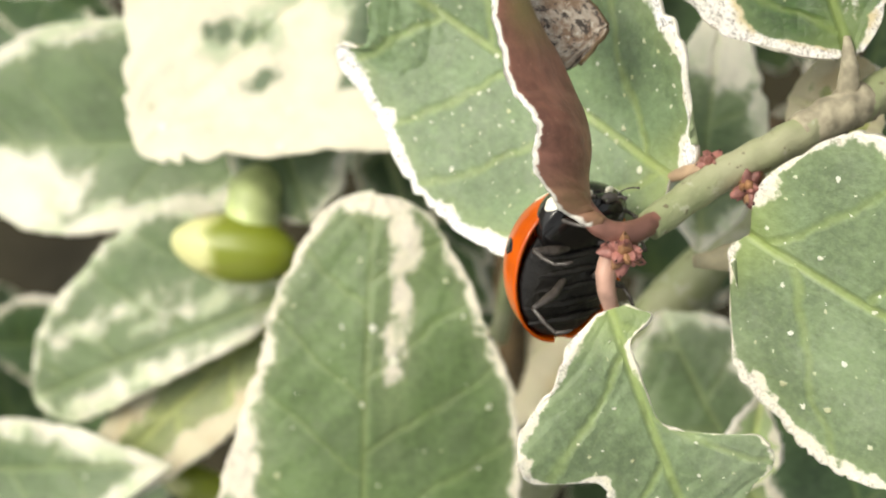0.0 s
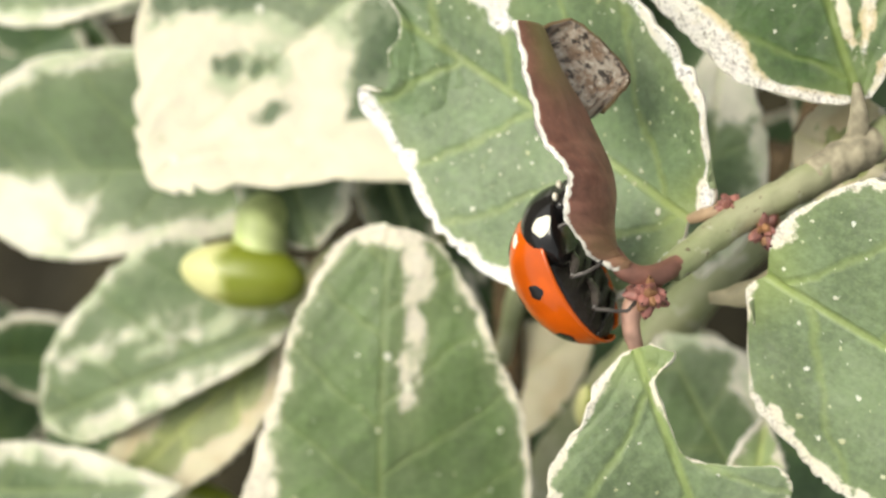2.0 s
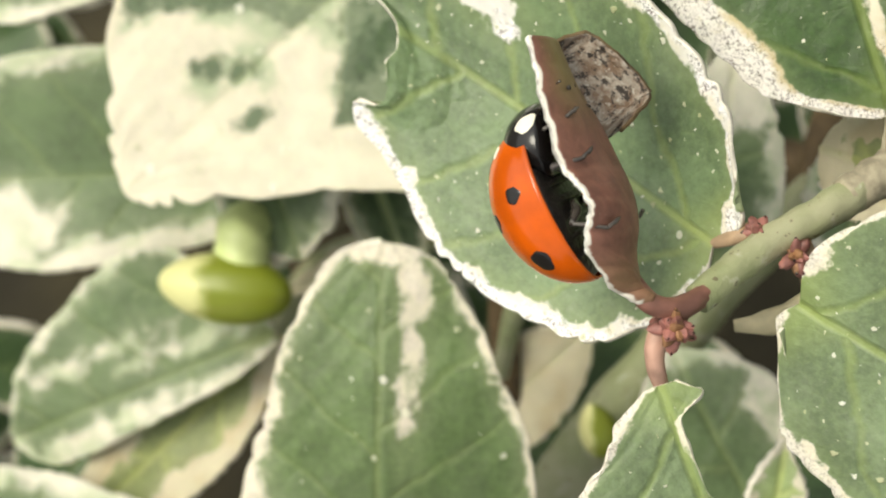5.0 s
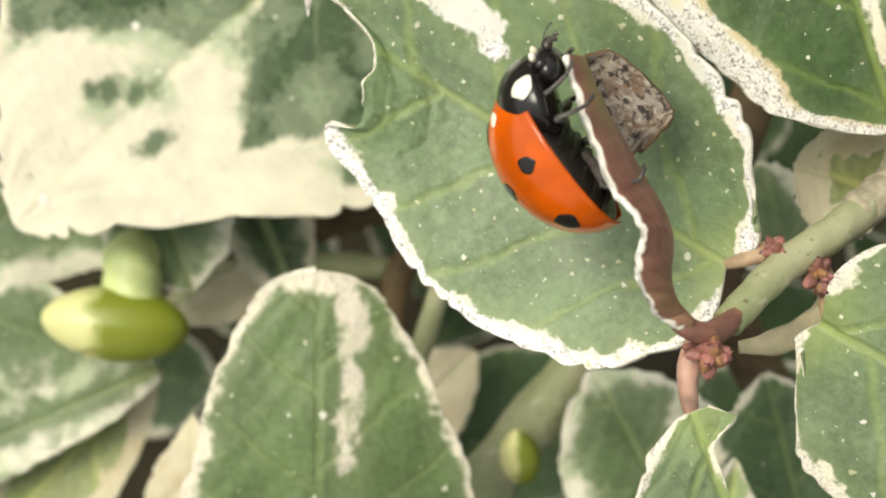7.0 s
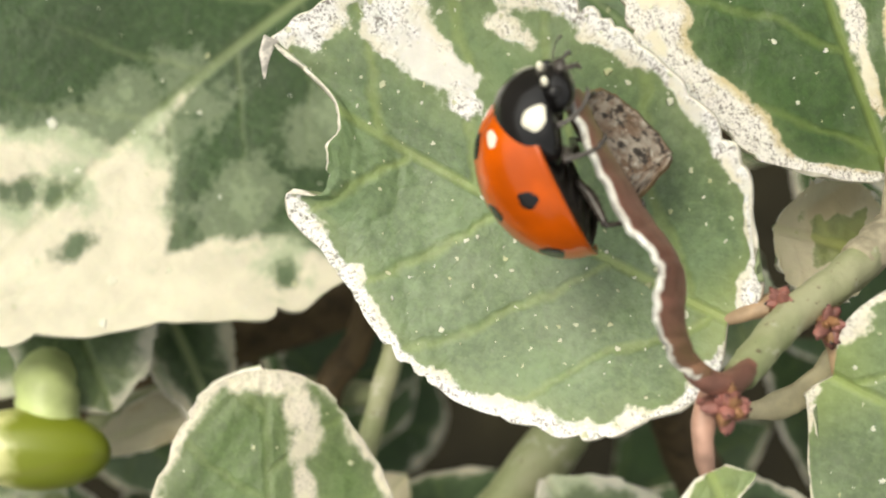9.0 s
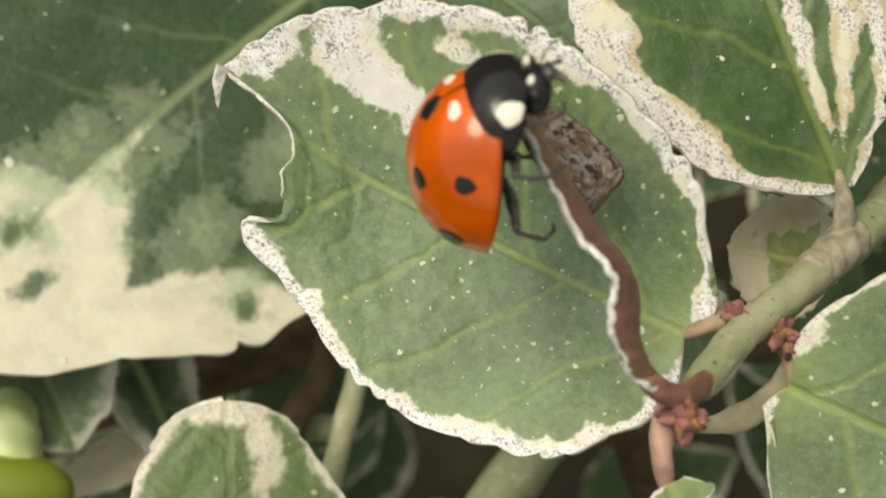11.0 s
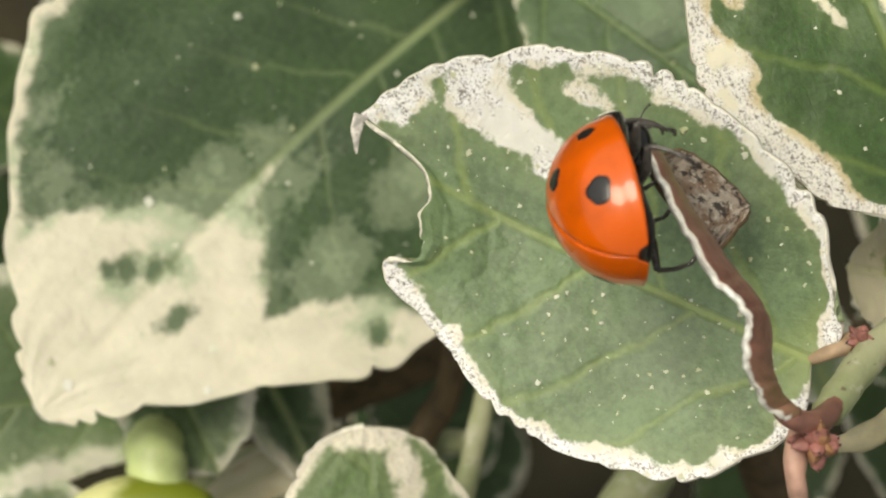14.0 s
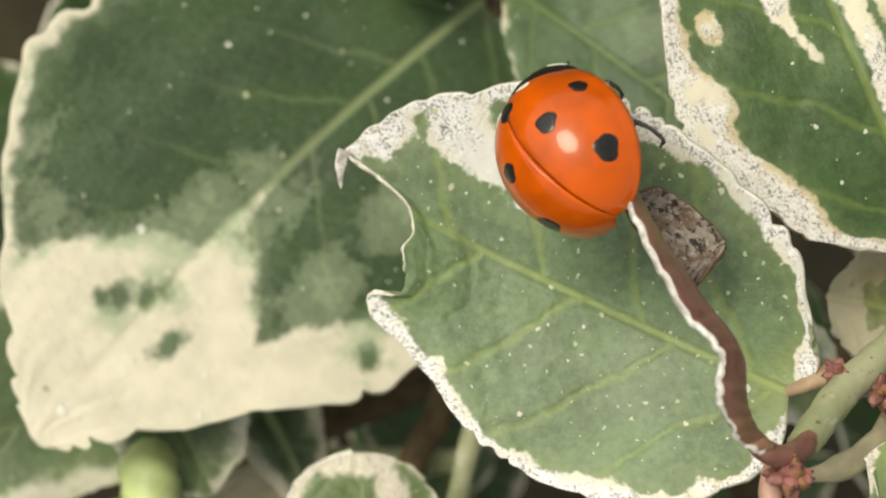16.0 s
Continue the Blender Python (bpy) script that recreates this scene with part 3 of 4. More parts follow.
leaf_d = twig_leaf((7.64, -4.75, 9.0), (10.27, -12.1, 6.5), up=(0, 0, 1), wl=(0.55, 1.15, 0.3, 0.2, 0.2, 0.2, 0.22, 0.3, 0.9, 2.6, 3.2, 3.25, 2.7, 1.9, 1.0, 0.1), wr=(0.5, 1.5, 1.95, 2.45, 3.2, 3.9, 4.2, 4.25, 4.1, 2.5, 2.1, 2.05, 1.9, 1.5, 0.9, 0.1),
                   fold=(4, 8), margins=(0.05, 0.3), seed=8, mat=LEAF_NIBBLED, nu=120, nv=30, thick=0.16, teeth=0.16, label="small green leaf with large bites out of its edge")
leaf_e = twig_leaf((11.72, -2.25, 7.5), (22.5, -7.6, 7.4), up=(-0.18, -0.4, 1), wl=(2.6, 4.4, 5.0, 5.3, 5.4, 5.2, 4.8, 4.2, 3.3, 2.2, 1.1, 0.2), wr=(1.4, 3.75, 4.55, 4.85, 5.2, 5.4, 5.3, 4.9, 4.1, 2.9, 1.5, 0.2),
                   fold=3, margins=(0.42, 0.42), seed=12, mat=LEAF_NIBBLED, nu=100, nv=30, wedge=0.4, label="broad green leaf with a narrow cream edge")
# the curled leaf that stands on edge
CURL_TOP = [(3.79, 5.64, 11.3), (4.1, 4.4, 11.6), (4.5, 3.1, 12.0), (5.0, 1.75, 12.4), (5.55, 1.15, 12.4), (5.82, 0.44, 12.3), (5.64, -0.35, 12.1), (6.0, -1.2, 11.4), (6.5, -1.84, 10.6), (7.2, -2.15, 10.1)]
CURL_LOW = [(4.3, 5.5, 9.2), (4.9, 4.2, 9.1), (5.6, 3.1, 9.1), (6.2, 2.0, 9.4), (6.65, 1.1, 9.6), (6.85, 0.2, 9.7), (6.8, -0.7, 9.7), (6.9, -1.4, 9.7), (7.05, -1.85, 9.7), (7.3, -2.15, 9.8)]
CUP_OUT = [(4.4, 5.6, 9.3), (5.2, 5.9, 9.1), (5.75, 5.65, 9.1), (6.5, 5.0, 8.95), (7.1, 4.3, 8.75), (7.1, 3.9, 8.7), (6.3, 3.1, 8.3)]
CUP_IN = [(4.3, 5.4, 9.3), (4.5, 4.9, 9.2), (4.8, 4.4, 9.1), (5.2, 3.8, 9.0), (5.5, 3.3, 8.9), (5.7, 3.0, 8.8), (5.9, 2.7, 8.7)]
curl = on(twig, strip("curled_leaf", CURL_TOP, CURL_LOW, [RED_BLADE, RED_BLADE, CURL_RIM], twig, "red-brown curled leaf standing on its edge", bulge=0.35, side=(0.8, 0.2, 0.5), ragged=0.075, seed=3, edge=0.14, thick=0.17))
cup = on(curl, strip("scurfy_lobe", CUP_OUT, CUP_IN, [SCURF_BLADE, SCURF_BLADE, STEM_BROWN], curl, "brown-grey scurfy lobe", bulge=-0.35, side=(0, 0, 1), ragged=0.035, seed=5, n=50, m=16, cream_all=2.0, span=5.0, thick=0.12))
curl.matrix_parent_inverse = Matrix.Identity(4)
curl.location = -twig.location
cup.matrix_parent_inverse = Matrix.Identity(4)
twig_tube("petiole", [(6.75, -0.9, 9.9), (6.95, -1.6, 10.0), (7.35, -2.15, 10.0), (8.0, -2.4, 9.7), (8.6, -2.2, 9.2), (9.1, -1.8, 8.7)], [0.1, 0.28, 0.34, 0.36, 0.38, 0.3], PETIOLE_RED, "red-brown curved leaf stalk", n=24, seed=11)
twig_tube("petiole", [(8.2, -0.05, 5.75), (8.9, -0.38, 6.3), (9.7, -0.25, 6.75), (10.7, 0.05, 6.9)], [0.1, 0.24, 0.32, 0.45], PETIOLE, "yellowish leaf stalk", n=18, seed=12, flat=0.7)
twig_tube("petiole", [(14.1, 1.7, 5.2), (14.45, 2.5, 5.5), (14.5, 3.3, 5.7), (14.4, 4.2, 5.75)], [0.4, 0.36, 0.3, 0.1], BARK, "pale brownish leaf stalk", n=18, seed=16, flat=0.8)
twig_tube("petiole", [(8.0, -2.45, 8.9), (7.65, -2.95, 9.0), (7.5, -3.6, 9.1), (7.5, -4.2, 9.0), (7.7, -5.0, 8.55)], [0.36, 0.36, 0.33, 0.3, 0.2], PETIOLE_PINK, "pink leaf stalk", n=18, seed=13)
twig_tube("petiole", [(11.4, 0.1, 6.7), (11.8, -0.6, 6.9), (12.05, -1.4, 7.1), (12.1, -2.2, 7.2), (12.5, -2.6, 7.2)], [0.4, 0.36, 0.32, 0.3, 0.1], PETIOLE, "yellowish leaf stalk", n=18, seed=14)
bract_cluster((8.1, -2.95, 9.5), BRACT, 24, 0.78, 50, twig)
bract_cluster((10.45, -0.1, 7.3), BRACT, 14, 0.6, 70, twig)
bract_cluster((11.62, -0.8, 7.6), BRACT, 18, 0.7, 90, twig)
twig_tube("withered_leaf", [(12.9, -0.9, 5.6), (12.55, -1.64, 5.2), (11.9, -2.45, 5.0), (10.75, -2.98, 5.0), (9.6, -3.12, 5.0)], [0.2, 0.42, 0.5, 0.46, 0.2], WITHERED, "pale cream withered small leaf", n=30, seed=61, flat=0.45)
on(twig, leaf(twig, (15.4, 1.6, 1.4), (12.1, 2.7, 0.8), up=(0.15, -0.1, 1), wl=shaped("round", 1.9), wr=shaped("round", 2.0), fold=10, mat=LEAF_PALE, seed=63, margin=1.1, rounded=0.1, nu=50, nv=16, label="small cream leaf with a green heart"))
on(twig, leaf(twig, (10.3, -11.6, -6.2), (10.94, -7.87, -5.1), up=(0.2, -0.2, 1), wl=shaped("ovate", 1.1), wr=shaped("ovate", 1.0), fold=25, mat=LEAF_YOUNG, seed=65, margin=0.2, nu=40, nv=12, label="young pale green leaf"))

# ---- the shrub behind ----
shrub = thing("euonymus_shrub", "dense variegated euonymus shrub, cream-edged green leaves", "shrub", (0, 0, -85))
big_sprig = thing("euonymus_sprig", "sprig with a large half-cream leaf and a round bud", "sprig", (-1.8, -16.0, -24), "sprigs of the shrub")
stripe_sprig = thing("euonymus_sprig", "sprig with a green leaf striped in cream", "sprig", (-4.6, -19.0, -9.0), "sprigs of the shrub")
bud_sprig = thing("euonymus_sprig", "sprig with a plump yellow-green bud and cream-edged leaves", "sprig", (-16.0, -8.0, -26), "sprigs of the shrub")
holder = shrub


def shrub_leaf(*a, **k):
    return on(holder, leaf(holder, *a, **k))


def shrub_tube(*a, **k):
    return on(holder, tube(*a[:4], holder, *a[4:], **k))


def shrub_blob(*a, **k):
    return on(holder, blob(*a[:4], holder, *a[4:], **k))


holder = twig
shrub_leaf((14.5, 3.6, 5.6), (10.6, 18.6, 4.5), up=(0, 0, 1), wl=(0.5, 3.47, 4.35, 5.3, 5.95, 5.9, 5.6, 5.2, 4.8, 4.2, 2.8, 0.2), wr=(0.4, 1.8, 2.6, 3.1, 3.3, 3.3, 3.0, 2.5, 2.1, 1.6, 0.9, 0.1), bend=0.02,
           fold=(2, 4), margins=((1.0, 1.2, 1.1, 1.2, 1.6, 1.35, 0.75, 0.7, 0.65, 0.65, 0.6), (0.3, 0.4, 0.6, 0.9, 1.0, 1.1, 0.8, 0.7, 0.7, 0.7, 0.7)), seed=25, mat=LEAF_SCURF, cream=((0.57, 4.25, 0.5, 0.4),),
           streaks=(((0.9, 2.5, 0.2), (0.77, 2.25, 0.32), (0.7, 2.05, 0.3), (0.58, 1.8, 0.36), (0.5, 1.4, 0.24), (0.44, 1.05, 0.12)),
                    ((0.8, -0.3, 0.3), (0.69, -0.45, 0.34), (0.58, -0.45, 0.32), (0.51, -0.7, 0.4), (0.41, -0.65, 0.38), (0.32, -0.5, 0.34), (0.2, -0.42, 0.24), (0.09, -0.3, 0.1)),
                    ((0.72, -1.5, 0.3), (0.6, -1.3, 0.4), (0.49, -1.6, 0.3), (0.4, -2.0, 0.3), (0.3, -2.1, 0.5), (0.22, -1.35, 0.36), (0.14, -0.95, 0.14), (0.07, -0.5, 0.06))), nu=110, nv=32, label="deep green leaf with scurfy ochre-stained margin")
holder = big_sprig
shrub_leaf((3.68, 17.19, -12.5), (-15.67, 0.97, -8.0), up=(0.25, 0.1, 1), wl=(0.5, 4.4, 6.0, 7.1, 8.0, 8.4, 8.8, 8.0, 6.1, 4.1, 2.4, 0.6), wr=(0.5, 5.0, 7.4, 8.6, 9.2, 9.6, 10.1, 9.6, 8.1, 6.1, 3.6, 0.6), bend=-0.03,
           fold=2, rounded=0.03, arch=0.02, margins=(0.55, 0.45), seed=21, mat=LEAF_DARK,
           cream_line=((-11.0, 0.83), (-7.6, 0.83), (-4.7, 0.81), (-3.3, 0.73), (-1.7, 0.67), (-0.2, 0.635), (0.36, 0.58), (1.6, 0.58), (2.4, 0.62), (4.0, 0.67), (4.7, 0.62), (5.5, 0.575), (6.2, 0.54), (8.5, 0.5), (11.0, 0.48)),
           greens=((0.785, -2.0, 0.4, 0.36), (0.765, -1.6, 0.55, 0.45), (0.742, -0.95, 0.5, 0.42), (0.72, -0.6, 0.3, 0.3), (0.765, 0.9, 0.75, 0.36), (0.572, 6.6, 0.5, 0.5)),
           streaks=(((0.66, 0.5, 0.5), (0.58, 0.3, 0.3), (0.5, 0.1, 0.05)),), greys=((0.6, -1.0, 3.4, 1.3), (0.68, -1.8, 1.8, 1.1), (0.5, -0.5, 2.2, 0.8), (0.54, 0.9, 3.0, 0.9), (0.55, 4.3, 2.2, 1.6), (0.37, 4.2, 2.6, 1.5), (0.75, -5.2, 0.9, 1.8), (0.7, -7.2, 1.6, 0.6)), nu=150, nv=44, teeth=0.72, notches=12,
           label="large deep green leaf, cream over its outer half")
shrub_leaf((3.9, 17.0, -10.6), (12.8, 7.6, -6.6), up=(-0.2, 0.0, 1), wl=shaped("ovate", 4.2), wr=shaped("ovate", 3.4), margin=0.04, seed=57, mat=LEAF_DEEPSOFT, greys=((0.45, 1.5, 3.6, 0.9), (0.58, 2.3, 2.6, 0.8), (0.4, 1.3, 2.0, 1.4)), label="deep green leaf with a pale streak")
shrub_tube("branch", [(-1.8, -16.0, -24), (-1.7, -2.7, -17.5), (0.1, 1.2, -16.8), (2.4, 10.0, -15.5), (3.7, 17.0, -12.4)], [0.7, 0.65, 0.6, 0.55, 0.5], STEM_BROWN, "brown branch", n=40, seed=20)
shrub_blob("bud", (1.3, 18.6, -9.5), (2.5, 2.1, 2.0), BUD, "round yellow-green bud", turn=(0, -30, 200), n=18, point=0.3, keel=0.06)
holder = shrub
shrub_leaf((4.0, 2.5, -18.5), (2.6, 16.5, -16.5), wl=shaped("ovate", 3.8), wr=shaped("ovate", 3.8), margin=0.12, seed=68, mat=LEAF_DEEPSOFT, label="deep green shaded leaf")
holder = stripe_sprig
shrub_leaf((-4.6, -19.0, -7.0), (-4.1, -0.8, -4.4), up=(0.05, 0, 1), wl=(0.5, 3.2, 5.0, 6.0, 5.9, 5.4, 5.0, 4.4, 4.1, 3.55, 2.7, 1.6), wr=(0.5, 3.2, 4.8, 5.6, 5.9, 5.9, 5.7, 5.3, 4.5, 3.8, 2.7, 1.6),
           fold=(-4, -14), rounded=0.06, margins=(0.36, 0.26), seed=31, mat=LEAF_MID, cream=((0.91, -1.27, 1.8, 0.5), (0.8, -1.15, 2.0, 0.36), (0.69, -0.9, 1.2, 0.24), (1.0, -0.6, 0.8, 2.6), (0.42, 5.2, 2.4, 0.8)), nu=110, nv=32, label="green leaf with a cream stripe and cream tip")
shrub_tube("stem", [(-3.0, -30.0, -22.0), (-4.4, -22.0, -11.0), (-4.6, -18.6, -7.3), (-4.6, -16.5, -6.9)], [0.7, 0.6, 0.4, 0.1], STEM, n=24, seed=33)
holder = bud_sprig
shrub_leaf((-11.4, -5.0, -15.2), (-23.9, -10.2, -16.3), wl=(0.5, 0.9, 1.25, 1.4, 1.5, 1.6, 1.7, 1.8, 1.9, 1.85, 1.5, 0.3), wr=(0.5, 3.0, 4.9, 5.4, 5.6, 5.4, 4.95, 4.4, 3.9, 3.3, 2.2, 0.4), fold=6, margins=(0.4, 0.35), seed=35, mat=LEAF_SOFT, cream=((0.6, 1.2, 4.5, 0.5), (0.66, -2.0, 2.6, 0.3), (0.25, -1.0, 2.2, 0.3)), label="green leaf streaked and edged with cream")
shrub_leaf((-10.5, 2.2, -18.5), (-29.0, 1.4, -16.5), wl=(0.6, 2.6, 3.0, 3.5, 3.8, 4.1, 4.2, 3.8, 2.6, 0.3), wr=(0.6, 3.0, 4.6, 5.5, 5.7, 5.7, 5.5, 5.0, 3.6, 0.4), margins=(1.0, 0.7), seed=39, mat=LEAF_SOFT, cream=((0.85, 2.5, 4.5, 2.4),), label="green leaf with a broad cream edge")
shrub_leaf((-11.6, 3.6, -13.4), (-9.6, -1.75, -12.9), up=(0.1, 0.1, 1), wl=shaped("round", 2.7), wr=shaped("round", 2.6), margins=(0.6, 0.25), seed=41, mat=LEAF_SOFT, label="small green leaf with a white edge")
shrub_leaf((-11.6, -5.2, -17.4), (-22.5, -15.8, -17.0), wl=shaped("ovate", 2.6), wr=shaped("ovate", 2.4), margin=1.0, seed=53, mat=LEAF_PALE, label="pale cream leaf")
shrub_tube("branch", [(-16.0, -8.0, -26), (-10.7, -2.3, -19.5), (-5.7, -0.9, -18.0), (1.0, -1.5, -18.5)], [0.6, 0.6, 0.55, 0.5], STEM, n=40, seed=22)
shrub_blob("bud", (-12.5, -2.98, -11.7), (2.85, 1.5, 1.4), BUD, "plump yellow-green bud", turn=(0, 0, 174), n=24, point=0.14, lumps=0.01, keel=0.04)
shrub_tube("bud_stalk", [(-11.7, -2.7, -12.1), (-11.85, -1.6, -12.0), (-11.95, -0.8, -12.1), (-12.0, -0.3, -12.9), (-12.0, -0.1, -14.6), (-12.0, 0.3, -18.0)], [1.05, 1.15, 1.15, 1.12, 1.0, 0.8], BUD_STALK, n=30, seed=30)
holder = shrub
shrub_leaf((-8.2, 3.5, -17.0), (-5.6, -3.2, -17.0), up=(0.4, 0.2, 1), wl=shaped("ovate", 2.0), wr=shaped("ovate", 1.7), margin=0.5, seed=43, mat=LEAF_DARK, label="deep green leaf with a cream edge")
shrub_leaf((8.0, -2.6, -8.0), (9.0, 7.6, -6.0), wl=shaped("ovate", 2.0), wr=shaped("ovate", 2.3), margin=0.5, cream=((0.93, -0.3, 3.2, 2.6),), seed=45, mat=LEAF_SOFT, label="green leaf with a cream tip")
shrub_leaf((10.4, -13.0, -12.2), (6.2, -5.0, -10.8), wl=shaped("round", 3.4), wr=shaped("round", 3.6), margin=0.7, seed=47, mat=LEAF_SOFT, cream=((0.72, -2.8, 3.0, 0.9),), label="round green leaf with a cream edge")
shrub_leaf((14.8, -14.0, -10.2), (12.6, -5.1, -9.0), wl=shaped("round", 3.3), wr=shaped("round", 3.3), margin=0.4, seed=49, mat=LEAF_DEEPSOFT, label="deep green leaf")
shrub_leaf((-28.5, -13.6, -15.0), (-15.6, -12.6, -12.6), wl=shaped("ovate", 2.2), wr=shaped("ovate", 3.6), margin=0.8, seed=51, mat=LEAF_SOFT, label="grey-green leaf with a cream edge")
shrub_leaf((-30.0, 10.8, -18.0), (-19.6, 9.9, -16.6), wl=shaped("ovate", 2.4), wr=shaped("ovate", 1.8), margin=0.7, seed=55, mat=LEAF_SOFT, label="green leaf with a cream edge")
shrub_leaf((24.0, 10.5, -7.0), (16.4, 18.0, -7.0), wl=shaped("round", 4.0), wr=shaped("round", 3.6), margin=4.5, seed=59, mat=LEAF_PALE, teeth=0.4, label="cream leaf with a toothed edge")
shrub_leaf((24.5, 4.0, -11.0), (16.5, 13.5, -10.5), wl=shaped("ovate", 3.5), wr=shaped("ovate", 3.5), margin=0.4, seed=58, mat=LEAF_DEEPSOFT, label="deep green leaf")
shrub_leaf((13.6, -1.6, -9.0), (12.4, 3.0, -8.0), wl=shaped("round", 1.6), wr=shaped("round", 1.6), margin=0.45, seed=60, mat=LEAF_SOFT, label="small green leaf with a white edge")
shrub_leaf((-9.5, -14.0, -16.0), (-9.8, -6.8, -13.5), up=(-0.4, 0, 1), wl=shaped("ovate", 2.2), wr=shaped("ovate", 2.2), margin=3.0, seed=62, mat=LEAF_PALE, label="pale cream leaf")
shrub_tube("branch", [(-12, -3.0, -22.0), (-4.0, 1.5, -21.0), (6.0, 3.0, -21.5), (20, 1.0, -22.0)], [1.1, 1.2, 1.1, 1.0], STEM_BROWN, "brown woody branch", n=40, seed=23)
shrub_tube("branch", [(20, -14, -30.0), (12, -2, -16.0), (13, 6, -13.0), (16, 14, -14.0)], [1.2, 1.0, 0.9, 0.8], STEM_BROWN, n=40, seed=24)
shrub_tube("branch", [(-1.5, -15.5, -16.0), (2.2, -9.6, -14.2), (5.3, -5.7, -13.6), (9.5, -1.0, -12.8), (13.0, 2.5, -13.5)], [1.15, 1.15, 1.1, 1.0, 0.9], STEM, "pale olive branch", n=40, seed=26)
shrub_tube("stalk", [(2.6, 4.5, -13.0), (1.0, 0.3, -12.0), (0.0, -2.6, -12.0), (-1.2, -6.5, -13.5)], [0.4, 0.45, 0.45, 0.4], STEM, "pale olive stalk", n=30, seed=27)
shrub_leaf((-4.5, -10.4, -20.5), (1.8, -4.8, -19.8), up=(0.1, -0.1, 1), wl=shaped("round", 2.2), wr=shaped("round", 2.2), margin=3.5, seed=71, mat=LEAF_PALE, label="pale cream leaf in the shade")
shrub_leaf((-5.0, -0.9, -17.6), (-11.6, -3.4, -17.0), wl=shaped("ovate", 1.0), wr=shaped("ovate", 1.0), margin=2.5, seed=73, mat=LEAF_PALE, label="narrow pale cream leaf")
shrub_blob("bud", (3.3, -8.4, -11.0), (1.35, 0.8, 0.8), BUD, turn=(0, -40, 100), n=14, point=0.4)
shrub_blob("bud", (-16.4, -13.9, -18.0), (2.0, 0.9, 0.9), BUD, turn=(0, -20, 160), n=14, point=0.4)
# leaves deep in the shrub, their dark tone standing in for shade there
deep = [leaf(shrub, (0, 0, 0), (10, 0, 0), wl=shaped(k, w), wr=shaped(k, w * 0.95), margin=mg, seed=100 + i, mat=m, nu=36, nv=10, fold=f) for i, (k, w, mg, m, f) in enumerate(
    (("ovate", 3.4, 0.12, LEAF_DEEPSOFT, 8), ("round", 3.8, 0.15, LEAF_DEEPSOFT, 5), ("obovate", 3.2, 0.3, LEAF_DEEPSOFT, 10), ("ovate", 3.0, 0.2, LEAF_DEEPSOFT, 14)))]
rs = np.random.RandomState(5)
for k in range(170):
    x, y = rs.uniform(-46, 46), rs.uniform(-36, 36)
    z = rs.uniform(-46, -23)
    m = pose(x * MM, y * MM, z * MM, rs.uniform(-35, 35), rs.uniform(-35, 35), rs.uniform(0, 360))
    ob = deep[k % 4] if k < 4 else deep[k % 4].copy()
    if k >= 4:
        scene.collection.objects.link(ob)
    ob.matrix_basis = Matrix.Translation(-shrub.location) @ m

# ---- ladybird (its own space: y ahead, z off its back, feet below) ----
bug = thing("ladybird", "orange-red seven-spot ladybird with black spots, climbing a leaf edge", "ladybird")
EW, EH, EY, EZ = 2.24, 2.12, -0.4, 0.3
SHELL_FORM = ((0, EY, EZ), (EW, 2.5, EH), 2.72)
PRON_FORM = ((0, 1.42, 0.12), (1.7, 1.3, 1.36), 1.2)


def on_form(form, v, lift=0.0):
    """The point of a rounded body in the direction v from its centre; the body is longer behind than ahead."""
    c, (a, b, h), b2 = form
    d = V(*v)
    bb = b if d.y > 0 else b2
    k = 1 / math.sqrt((d.x / a) ** 2 + (d.y / bb) ** 2 + (d.z / h) ** 2)
    return V(*c) + d * (k + lift / d.length)


def elytron(sx):
    nu_, nv_ = 44, 26
    verts, faces = [], []
    for i in range(nu_ + 1):
        y = 2.42 - (2.42 + 2.7) * (0.5 - 0.5 * math.cos(math.pi * i / nu_))
        bb = 2.5 if y > 0 else 2.72
        g = math.sqrt(max(0.0, 1 - (y / bb) ** 2))
        for j in range(nv_ + 1):
            f = j / nv_ * math.pi / 2
            x, z = EW * g * math.sin(f), EH * g * math.cos(f)
            if j >= nv_ - 2:
                x, z = x + 0.03 * (j - nv_ + 3), z - 0.02 * (j - nv_ + 2)
            x = max(x, 0.012 + 0.09 * max(0, y - 1.7))
            verts.append(V(sx * x, EY + y, EZ + z - (0.04 if j == 0 else 0)) * MM)
    for i in range(nu_):
        for j in range(nv_):
            a = i * (nv_ + 1) + j
            f = (a, a + nv_ + 1, a + nv_ + 2, a + 1)
            faces.append(f if sx > 0 else f[::-1])
    ob = mesh_part("elytron", verts, faces, [SHELL, SHELL, SHELL], bug)
    thicken(ob, 0.08)
    return ob


